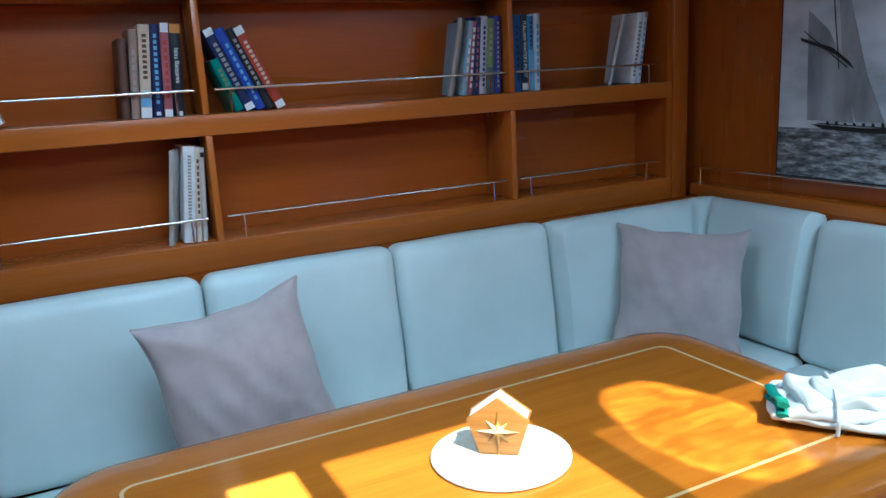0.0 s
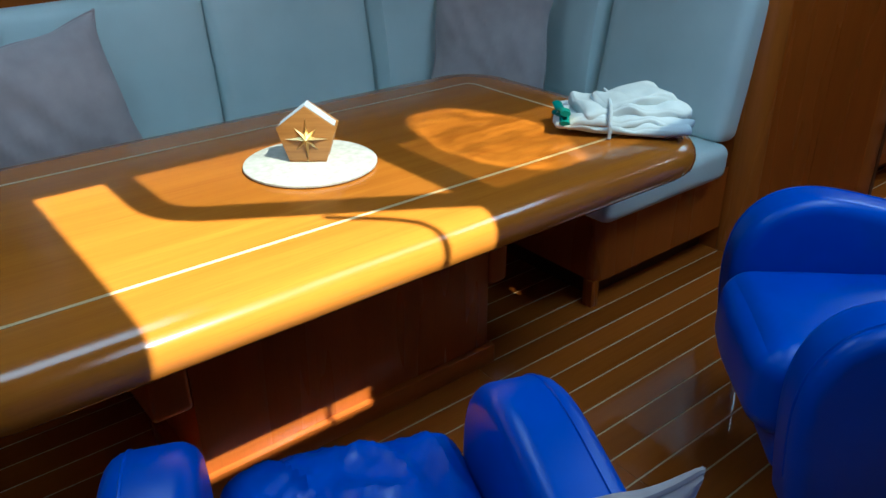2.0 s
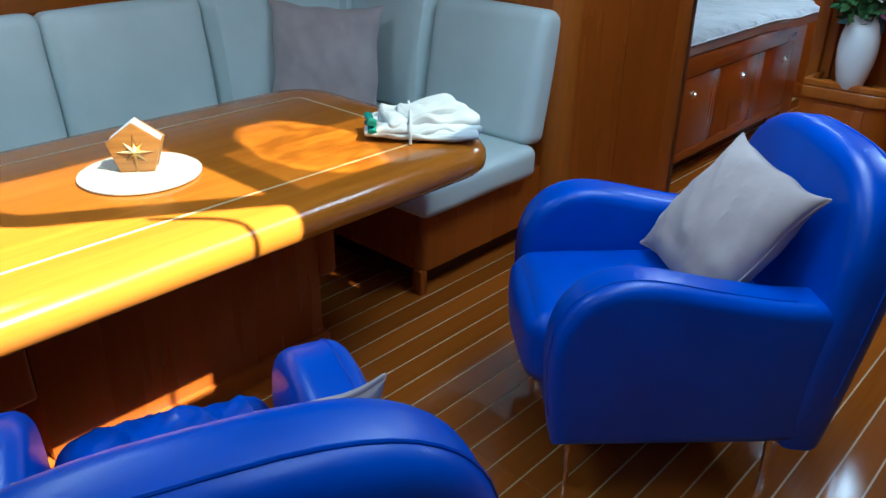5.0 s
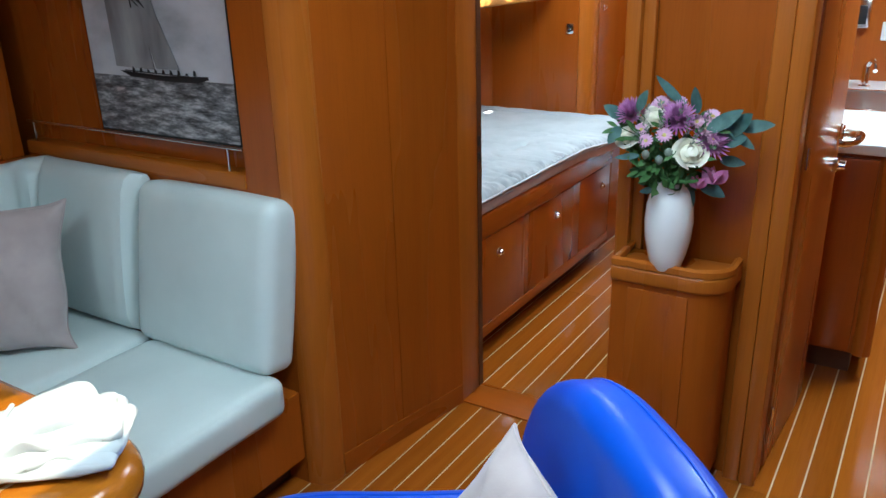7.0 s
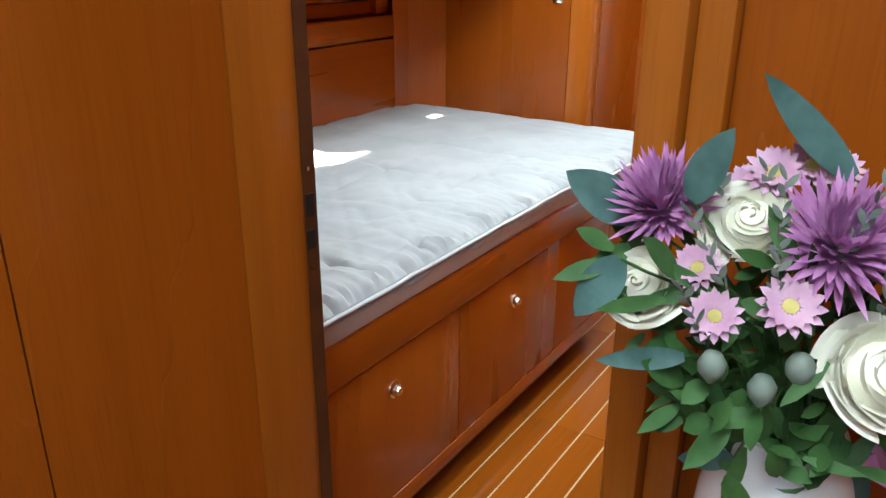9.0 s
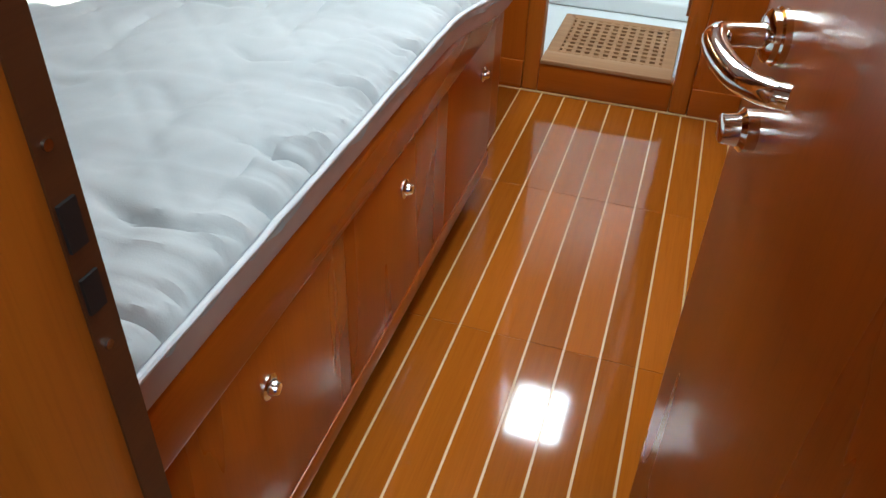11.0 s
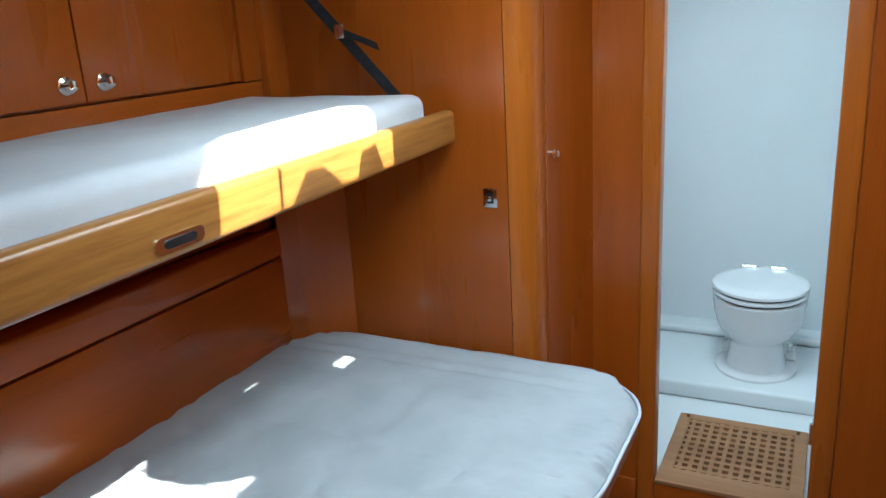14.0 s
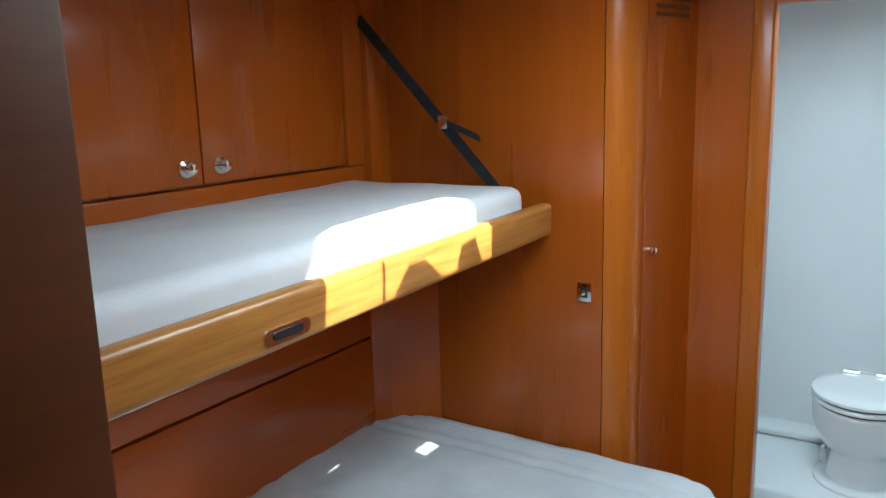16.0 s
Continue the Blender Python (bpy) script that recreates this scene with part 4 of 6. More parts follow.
def grating():
    g = placed("shower_grating", (5.97, 1.16, 0.12), "teak lattice shower grating with rounded corners", "grating")
    x0, x1, y0, y1, z0, z1 = 5.805, 6.24, 0.935, 1.392, 0.085, 0.118
    bw = 0.045
    part("front_border", box(x0 - 0.075, x0 + 0.020, y0, y1, 0.1055, z1 + 0.004, 0.004), WOOD_GRATE, g)
    part("back_border", box(x1 - bw, x1, y0 + 0.02, y1 - 0.02, z0, z1, 0.008, 3), WOOD_GRATE, g)
    part("side_border", box(x0 + 0.0205, x1 - 0.002, y0, y0 + bw, z0, z1, 0.006), WOOD_GRATE, g)
    part("side_border", box(x0 + 0.0205, x1 - 0.002, y1 - bw, y1, z0, z1, 0.006), WOOD_GRATE, g)
    ix0, ix1, iy0, iy1 = x0 + 0.02, x1 - bw, y0 + bw, y1 - bw
    n, mth = 11, 10
    for i in range(n):
        y = iy0 + (i + 0.5) * (iy1 - iy0) / n
        part("lattice_bar", box(ix0, ix1, y - 0.0072, y + 0.0072, z0, z1 - 0.001), WOOD_GRATE, g)
    for i in range(mth):
        x = ix0 + (i + 0.5) * (ix1 - ix0) / mth
        part("lattice_bar", box(x - 0.0085, x + 0.0085, iy0, iy1, z0 + 0.002, z1 - 0.0005), WOOD_GRATE, g)
    for y in (y0 + 0.02, y1 - 0.04):
        part("foot", box(5.85, 6.2, y, y + 0.02, 0.0605, z0 - 0.0005), WOOD_GRATE, g)
    # added dark sheet: shade seen through the lattice, put into its colour
    structure("grating_shade", box(5.81, 6.23, 0.94, 1.385, 0.0605, 0.066), WOOD_SHADED, "dark sheet under the grating, for the shade in its holes", "trim")


grating()


def toilet():
    up = 0.033
    t = placed("toilet", (6.72, 1.16, 0.138), "white ceramic marine toilet with a closed lid", "toilet")
    cx, cy = 6.72, 1.163

    def ring(rx, ry, z, dx=0.0, n=36):
        return [(cx + dx + rx * math.cos(2 * math.pi * i / n), cy + ry * math.sin(2 * math.pi * i / n), z + up) for i in range(n)]
    part("bowl", loops([ring(0.150, 0.128, 0.1055), ring(0.140, 0.120, 0.13), ring(0.130, 0.112, 0.17), ring(0.126, 0.108, 0.215), ring(0.128, 0.110, 0.235), ring(0.142, 0.124, 0.252),
                        ring(0.166, 0.148, 0.278), ring(0.186, 0.166, 0.312), ring(0.200, 0.178, 0.355), ring(0.208, 0.184, 0.40), ring(0.210, 0.186, 0.432), ring(0.200, 0.178, 0.438)]), CERAMIC, t)
    part("foot_flange", loops([ring(0.185, 0.165, 0.1055), ring(0.185, 0.165, 0.116), ring(0.172, 0.152, 0.124), ring(0.150, 0.136, 0.1245)]), CERAMIC, t)
    part("seat", loops([ring(0.203, 0.181, 0.4445), ring(0.212, 0.189, 0.449), ring(0.213, 0.190, 0.458), ring(0.206, 0.184, 0.464)]), CERAMIC, t)
    part("lid", loops([ring(0.205, 0.183, 0.4705), ring(0.214, 0.191, 0.475), ring(0.213, 0.190, 0.486), ring(0.202, 0.180, 0.494), ring(0.150, 0.135, 0.498), ring(0.02, 0.02, 0.499)]), CERAMIC, t)
    part("seal", loops([ring(0.200, 0.178, 0.4385), ring(0.200, 0.178, 0.4440)]), BLACK, t)
    part("seal", loops([ring(0.200, 0.178, 0.4645), ring(0.200, 0.178, 0.4700)]), BLACK, t)
    for y in (-0.06, 0.06):
        part("lid_hinge", tube([(6.875, cy + y - 0.028, 0.533), (6.875, cy + y + 0.028, 0.533)], 0.010, 12), CHROME, t)
    for y in (-0.135, 0.135):
        part("bolt_cap", lathe([(0.012, 0), (0.012, 0.012), (0.006, 0.018)], (6.80, cy + y, 0.2085), 14), STEEL, t)
        part("bolt_lug", box(6.77, 6.83, cy + y - 0.018, cy + y + 0.018, 0.1576, 0.208, 0.008), CERAMIC, t)


toilet()

# ---- saloon furniture ----
TX0, TX1, TY0, TY1 = 0.19, 1.935, 1.06, 1.99


def table():
    t = placed("saloon_table", (1.06, 1.52, 0), "large glossy cherry saloon table with a pale inlaid line", "table")
    prof = ((0.050, 0.6125), (0.018, 0.615), (0.004, 0.628), (0.0, 0.648), (0.003, 0.668), (0.014, 0.684), (0.034, 0.6945), (0.065, 0.6990), (0.10, 0.7000))
    rings = [[(x, y, z) for x, y in rounded(TX0 + g, TX1 - g, TY0 + g, TY1 - g, max(0.165 - g, 0.03), 10)] for g, z in prof]
    part("tabletop", loops(rings), WOOD_TABLE, t)
    o, i = rounded(0.338, 1.778, 1.217, 1.830, 0.035), rounded(0.346, 1.770, 1.225, 1.822, 0.028)
    bm = loops([[(x, y, z) for x, y in ln] for ln, z in ((o, 0.7003), (o, 0.7010), (i, 0.7010), (i, 0.7003), (o, 0.7003))], caps=False)
    part("inlay_line", bm, INLAY, t, "pale maple inlay line")
    part("pedestal", box(0.69, 1.535, 1.462, 1.72, 0.06, 0.612, 0.004), WOOD_V, t)
    part("pedestal_wing", box(1.5355, 1.60, 1.455, 1.73, 0.25, 0.612, 0.012, 3), WOOD_V, t)
    part("pedestal_wing", box(0.60, 0.6895, 1.455, 1.73, 0.25, 0.612, 0.012, 3), WOOD_V, t)
    part("plinth", box(0.66, 1.55, 1.445, 1.73, -0.001, 0.0595, 0.004), WOOD_X, t)


table()


def sofa():
    s = placed("sofa_base", (1.0, 2.2, 0), "built-in L-shaped cherry sofa base", "sofa base")
    part("long_box", box(-1.899, 1.985, 2.02, 2.60, 0.075, 0.325), WOOD_X, s)
    # both sofa plinths take a dark colour in place of shade
    part("long_plinth", box(-1.899, 1.985, 2.08, 2.60, -0.001, 0.0745), WOOD_SHADED, s)
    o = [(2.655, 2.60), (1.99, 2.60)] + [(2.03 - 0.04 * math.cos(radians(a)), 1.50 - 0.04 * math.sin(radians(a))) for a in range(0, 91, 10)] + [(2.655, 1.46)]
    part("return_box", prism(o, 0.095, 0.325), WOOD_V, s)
    part("return_plinth", box(2.05, 2.655, 1.53, 2.60, -0.001, 0.0945), WOOD_SHADED, s)
    part("corner_foot", box(1.985, 2.02, 1.468, 1.51, -0.001, 0.0945, 0.006), WOOD_V, s)
    part("back_board", box(-1.899, 2.655, 2.601, 2.639, -0.001, 0.925), WOOD_X, s)


sofa()


def seat_cushion(x0, x1, y0, y1, z0, z1, label):
    bm = soft((x1 - x0) / 2, (y1 - y0) / 2, (z1 - z0) / 2, 0.035, (0.0, 0.004, 0.012), 18, 0.0025, 5, x0)
    bm.transform(Matrix.Translation(((x0 + x1) / 2, (y0 + y1) / 2, (z0 + z1) / 2)))
    tagged(part("seat_cushion", bm, LEATHER), label, "cushion", "pale leather seat cushions")


seat_cushion(-1.89, -0.02, 1.93, 2.44, 0.3255, 0.455, "pale leather seat cushion on the sofa")
seat_cushion(-0.02, 1.93, 1.93, 2.44, 0.3255, 0.455, "pale leather seat cushion on the sofa")
seat_cushion(1.935, 2.55, 1.395, 1.95, 0.3255, 0.448, "pale leather seat cushion at the sofa's open end")
seat_cushion(1.935, 2.55, 1.955, 2.44, 0.3255, 0.452, "pale leather corner seat cushion")


def back_cushion(w, at, label):
    """A leaning backrest pad: local x along, y to the back, z up."""
    bm = soft(w / 2, 0.066, 0.249, 0.042, (0.0, 0.020, 0.004), 20, 0.0035, 5, at[0] * 3)
    bm.transform(Matrix.Translation((0, 0, 0.249)))
    c = placed("back_cushion", at[1], label, "cushion", "pale leather back cushions")
    part("pad", bm, LEATHER).parent = c
    return c


for x0, x1 in ((-1.74, -1.142), (-1.14, -0.542), (-0.54, 0.053), (0.056, 0.651), (0.655, 1.247), (1.251, 1.836)):
    back_cushion(x1 - x0, (x0, pose((x0 + x1) / 2, 2.455, 0.452, -8, 0, 0)), "pale blue-grey leather sofa back cushion")
back_cushion(0.555, (7.0, pose(2.560, 1.700, 0.436, -10, 0, -90)), "pale leather back cushion at the sofa's open end")


def corner_cushion():
    c = placed("corner_back_cushion", (2.4, 2.4, 0.45), "pale leather corner back cushion with creased folds", "cushion", "pale leather back cushions")
    n, mth = 46, 22
    bm = bmesh.new()
    rows = []

    def run(t):
        if t < 0.5:
            return Vector((1.842 + t * 2 * (2.575 - 1.842), 2.50, 0)), Vector((0, -1, 0))
        return Vector((2.620, 2.55 - (t - 0.5) * 2 * (2.55 - 1.984), 0)), Vector((-1, 0, 0))
    prof = [(0.0, 0.0), (0.115, 0.0), (0.140, 0.02), (0.152, 0.06), (0.146, 0.16), (0.132, 0.28), (0.114, 0.38), (0.098, 0.45), (0.080, 0.483), (0.050, 0.497), (0.020, 0.494), (0.0, 0.48)]
    for i in range(n + 1):
        t = i / n
        b, d = run(t)
        k = math.exp(-((t - 0.5) / 0.07) ** 2)
        if k > 0.01:
            d = (d + k * (Vector((-1, -1, 0)).normalized() - d)).normalized()
        e = min(t, 1 - t) * 1.25
        q = 1 - 0.55 * math.exp(-e / 0.012)
        base = Vector((1.842 + min(t * 2, 1) * (2.60 - 1.842), 2.525, 0)) if t <= 0.5 else Vector((2.645, 2.52 - (t - 0.5) * 2 * (2.52 - 1.984), 0))
        col = []
        for u, z in prof:
            fold = 0.010 * math.sin(z * 26 + 3) * math.exp(-((t - 0.42) / 0.04) ** 2) + 0.010 * math.sin(z * 20) * math.exp(-((t - 0.57) / 0.04) ** 2)
            p = base + d * (u * q + (fold if u > 0.05 else 0)) + Vector((0, 0, 0.452 + z * (1 - 0.03 * (1 - q))))
            col.append(bm.verts.new(p))
        rows.append(col)
    for a, b2 in zip(rows, rows[1:]):
        for j in range(len(prof)):
            bm.faces.new((a[j], b2[j], b2[(j + 1) % len(prof)], a[(j + 1) % len(prof)]))
    bm.faces.new(rows[0])
    bm.faces.new(rows[-1][::-1])
    part("pad", bm, LEATHER, c)


corner_cushion()
scatter_cushion(pose(0.69, 2.235, 0.705, -17, -8, 4), 0.212, 0.085, 2.0, "mauve suede scatter cushion leaning on the sofa back")
scatter_cushion(pose(2.225, 2.235, 0.685, -16, 4, -38), 0.215, 0.085, 5.0, "mauve suede scatter cushion in the sofa corner")

# added block at the folding berth's head; dark panel stands for the shaded jamb
lk = placed("berth_head_block", (3.55, 1.45, 1.25), "added block at the head of the upper berth, in place of the jamb", "cabinet")
part("side_panel", box(3.4615, 3.642, 1.402, 1.42, 1.25, CEIL - 0.002, 0.003), WOOD_SHADED, lk, "end panel coloured dark for shade")
part("carcass", box(3.4615, 3.636, 1.4205, 1.81, 1.25, CEIL - 0.002), WOOD_V, lk)


# ---- deck hatches ----
def hatch(name, h, glass_mat, label, inset=None):
    x0, x1, y0, y1 = h
    e = placed(name, ((x0 + x1) / 2, (y0 + y1) / 2, CEIL + 0.06), label, "hatch", "deck hatches")
    f = 0.025
    part("frame", box(x0 - 0.02, x0 + f, y0 - 0.02, y1 + 0.02, CEIL + 0.0605, CEIL + 0.085, 0.004), STEEL, e)
    part("frame", box(x1 - f, x1 + 0.02, y0 - 0.02, y1 + 0.02, CEIL + 0.0605, CEIL + 0.085, 0.004), STEEL, e)
    part("frame", box(x0 + f, x1 - f, y0 - 0.02, y0 + f, CEIL + 0.0605, CEIL + 0.085, 0.004), STEEL, e)
    part("frame", box(x0 + f, x1 - f, y1 - f, y1 + 0.02, CEIL + 0.0605, CEIL + 0.085, 0.004), STEEL, e)
    if glass_mat is not None:
        part("pane", box(x0 + f + 0.0005, x1 - f - 0.0005, y0 + f + 0.0005, y1 - f - 0.0005, CEIL + 0.066, CEIL + 0.074), glass_mat, e)
    return e


# added hatches, unseen: opaque panes keep the sun out above the fill lamps
for h in (FILL_PORT, FILL_PASSAGE, FILL_AFT, FILL_GALLEY, FILL_CABIN_FRONT):
    hatch("deck_hatch", h, HEADLINER, "unseen hatch added over a fill lamp, with an opaque white pane")
for h in (HATCH_BATH,):
    hatch("deck_hatch", h, HEADLINER, "closed deck hatch over the bathroom")
tinted = hatch("deck_hatch", HATCH_TINTED, RIPPLE, "closed deck hatch with a light caustic painted into its tinted pane")
# unseen mask; its oval notch shapes the light that falls on the table
_oval = [(1.635 + 0.152 * math.cos(radians(a)), 0.335 + 0.287 * math.sin(radians(a))) for a in range(20, 161, 7)]
part("pane_mask", pierced([(1.37, 0.045), (2.125, 0.045), (2.125, 0.665), (1.37, 0.665)], [(1.395, 0.075), (2.10, 0.075), (2.10, 0.433)] + _oval + [(1.395, 0.433)], CEIL + 0.0755, CEIL + 0.0785), BLACK, tinted, "unseen dark mask shaping the light through the tinted pane")
berth_hatch = placed("deck_hatch", (4.75, 1.25, CEIL + 0.06), "open deck hatch, its unseen plate cut to shape the sun patches", "hatch", "deck hatches")
# unseen plate, its opening drawn after the sun patches on the berths
_hole = [(4.45, 1.0), (4.52, 0.95), (4.69, 0.958), (4.645, 1.03), (4.60, 1.11), (4.60, 1.20), (4.657, 1.262), (4.70, 1.298), (4.76, 1.299), (4.806, 1.278), (4.835, 1.264),
         (4.899, 1.264), (4.917, 1.306), (4.984, 1.314), (5.022, 1.266), (5.070, 1.266), (5.065, 1.35), (5.065, 1.47), (5.03, 1.528), (4.60, 1.484), (4.49, 1.43), (4.436, 1.36), (4.432, 1.10)]
part("rim", pierced([(4.37, 0.90), (5.13, 0.90), (5.13, 1.59), (4.37, 1.59)], _hole, CEIL + 0.0605, CEIL + 0.075), STEEL, berth_hatch)
part("crossbar", tube([(4.632, 0.93, CEIL + 0.08), (4.611, 1.31, CEIL + 0.08)], 0.005, 8), BLACK, berth_hatch)
# the table hatch stands ajar: a smaller tinted lid with a dark round-cornered rim inside the opening
lid = placed("deck_hatch", (1.1, 0.6, CEIL + 0.06), "half-open deck hatch with a tinted lid", "hatch", "deck hatches")
def lid_line(g, back):
    """The lid's slanting plan, drawn in by g."""
    x, bend = 0.807 + g, [(0.807 + g, 0.47 + 0.1 * g), (0.807 + g, 0.37 + 0.35 * g), (0.90 + 0.7 * g, 0.312 + 0.75 * g)]
    arc = [tuple((1 - t) ** 2 * p + 2 * t * (1 - t) * q + t * t * r for p, q, r in zip(*bend)) for t in [k / 10 for k in range(11)]]
    return [(x, back)] + arc + [(1.42 - 0.5 * g, 0.312 + 0.75 * g - 0.62 * (0.52 - 1.2 * g)), (1.42 - 0.5 * g, back)]


o, i = lid_line(0.0, 0.72), lid_line(0.062, 0.70)
part("rim", loops([[(x, y, z) for x, y in ln] for ln, z in ((o, CEIL + 0.066), (o, CEIL + 0.086), (i, CEIL + 0.086), (i, CEIL + 0.066), (o, CEIL + 0.066))], caps=False), BLACK, lid)
part("pane", prism(lid_line(0.058, 0.704), CEIL + 0.0735, CEIL + 0.0785), TINT, lid)
part("stay", tube(smooth_path([(1.075, 0.185, CEIL + 0.072), (1.196, 0.06, CEIL + 0.065), (1.218, -0.09, CEIL + 0.055)], 5), 0.008, 10), BLACK, lid)


# ---- armchairs ----
def armchair(at, label, wrinkle, rise):
    c = placed("armchair", at, label, "armchair", "blue leather armchairs")
    side = [(0.002, 0.165), (0.012, 0.24), (0.022, 0.34), (0.022, 0.42), (0.008, 0.49), (-0.025, 0.545), (-0.075, 0.582), (-0.14, 0.598), (-0.22, 0.592), (-0.34, 0.568), (-0.48, 0.545), (-0.62, 0.53), (-0.66, 0.45), (-0.64, 0.28), (-0.615, 0.165)]
    fine = [(p.x, p.y) for p in smooth_path([(y, z, 0) for y, z in side], 4)]
    turn = Matrix(((0, 0, 1, 0), (1, 0, 0, 0), (0, 1, 0, 0), (0, 0, 0, 1)))     # outline in y and z, thickness along x
    for s in (-1, 1):
        x0, x1 = (0.205, 0.335) if s > 0 else (-0.335, -0.205)
        a = part("arm", prism(fine, x0, x1, turn, 0.034, 5), BLUE)
        a.parent = c
        xo = 0.3005 * s
        sm = part("seam", tube([(xo, y + 0.0, z + 0.0) for y, z in [(q[0], q[1]) for q in fine[4:42]]], 0.0028, 6), BLUE)
        sm.parent = a
    seat = soft(0.203, 0.315, 0.105, 0.060, (0, 0.02, 0.018), 64, 0.004, 7, 11.0)
    for v in seat.verts:
        bend = 0.05 * noise.noise(Vector((v.co.x * 5, v.co.y * 5, 8.0)))
        f = noise.noise(Vector(((v.co.x + bend) * 17 + v.co.y * 6, v.co.y * 4.0 - v.co.x * 3, 3.3)))
        g = noise.noise(Vector(((v.co.x - bend) * 30 - v.co.y * 12, v.co.y * 9, 5.1)))
        mid = math.exp(-(v.co.x / 0.16) ** 4)
        v.co.z += wrinkle * mid * (0.017 * (1 - abs(f)) ** 6 + 0.007 * (1 - abs(g)) ** 5 - 0.006) * max(0.0, v.co.z / 0.105)
    seat.transform(Matrix.Translation((0, -0.265, 0.335)))
    st2 = part("seat", seat, BLUE)
    st2.parent = c
    part("apron", soft(0.204, 0.02, 0.06, 0.018, (0, 0, 0), 6, m=Matrix.Translation((0, -0.02, 0.225))), BLUE).parent = c
    # back: a tall round-topped pad that leans backwards
    arch = [(-0.332, 0.035), (-0.342, 0.20), (-0.345, 0.34)]
    arch += [(-0.345 * math.copysign(abs(math.cos(radians(a))) ** 0.70, math.cos(radians(a))), 0.40 + rise * math.sin(radians(a)) ** 0.66) for a in range(6, 175, 6)]
    arch += [(0.345, 0.34), (0.342, 0.20), (0.332, 0.035)]
    m = Matrix.Translation((0, -0.51, 0.13)) @ Matrix.Rotation(radians(9), 4, "X") @ Matrix(((1, 0, 0, 0), (0, 0, -1, 0), (0, 1, 0, 0), (0, 0, 0, 1)))
    bk = part("backrest", prism(arch, 0.0, 0.140, m, 0.048, 5), BLUE)
    bk.parent = c
    rim = [m @ Vector((x, z, 0.0935)) for x, z in arch[1:-1]]
    sm = part("seam", tube(rim, 0.0030, 6), BLUE)
    sm.parent = bk
    for x in (-0.27, 0.27):
        for y in (-0.05, -0.55):
            part("leg", tube([(x, y, -0.001), (x * 0.97, y, 0.168)], [0.008, 0.011], 10), CHROME, None, "thin bright metal leg").parent = c
    return c


armchair(pose(1.705, 0.765, 0, 0, 0, 45), "blue leather tub armchair with rounded arms beside the table", 0.0, 0.335)
armchair(pose(0.752, 0.945, 0, 0, 0, -22), "blue leather tub armchair with a creased seat facing the table", 1.0, 0.390)
scatter_cushion(pose(1.998, 0.432, 0.608, -35.9, 5.4, 232.3), 0.182, 0.070, 8.0, "mauve suede scatter cushion tilted in the blue armchair")
scatter_cushion(pose(0.600, 0.450, 0.622, 12, -3, -22), 0.192, 0.045, 9.0, "mauve suede scatter cushion standing in the blue armchair")


# ---- things on the table ----
tagged(part("table_mat", lathe([(0.141, 0), (0.146, 0.003), (0.146, 0.007), (0.142, 0.0095), (0.0, 0.0098)], (1.055, 1.523, 0.7005), 56), STONE), "round pale stone trivet on the table", "trivet")


def napkin_holder():
    h = placed("napkin_holder", pose(1.045, 1.515, 0.7105, 0, 0, -39), "pentagonal wooden napkin holder with a brass compass star", "napkin holder")
    penta = [(0.068 * math.sin(radians(72 * k)), 0.055 + 0.068 * math.cos(radians(72 * k))) for k in range(5)]
    tip = Matrix(((1, 0, 0, 0), (0, 0, -1, 0), (0, 1, 0, 0), (0, 0, 0, 1)))
    for y in (0.0, 0.046):
        p = part("side_plate", prism(penta, 0, 0.010, Matrix.Translation((0, y + 0.010, 0)) @ tip, 0.0015), WOOD_TEAK)
        p.parent = h
    nap = [(x * 0.93, 0.004 + z * 0.985) for x, z in penta]
    for k in range(8):
        y = 0.0142 + 0.0042 * k
        part("napkin", prism(nap, 0, 0.0030, Matrix.Translation((0, y, 0)) @ tip), WHITE_CLOTH, None, "white paper napkin").parent = h
    part("base", box(-0.039, 0.039, 0.0, 0.046, 0.0005, 0.004), WOOD_TEAK).parent = h
    bm = bmesh.new()
    top = bm.verts.new((0, -0.011, 0.052))
    rim = []
    for k in range(16):
        r = 0.047 if k % 4 == 0 else (0.034 if k % 4 == 2 else 0.012)
        rim.append(bm.verts.new((r * math.sin(radians(22.5 * k)), -0.0006, 0.052 + r * math.cos(radians(22.5 * k)))))
    for k in range(16):
        bm.faces.new((top, rim[k], rim[(k + 1) % 16]))
    bm.faces.new(rim)
    star = part("compass_star", bm, BRASS, None, "faceted brass compass star")
    for f in star.data.polygons:
        f.use_smooth = False
    star.parent = h
    part("chain", tube([(0, -0.002, 0.005), (0, -0.004, -0.002 + 0.008), (0.002, -0.003, 0.002)], 0.0018, 6), BRASS).parent = h


napkin_holder()


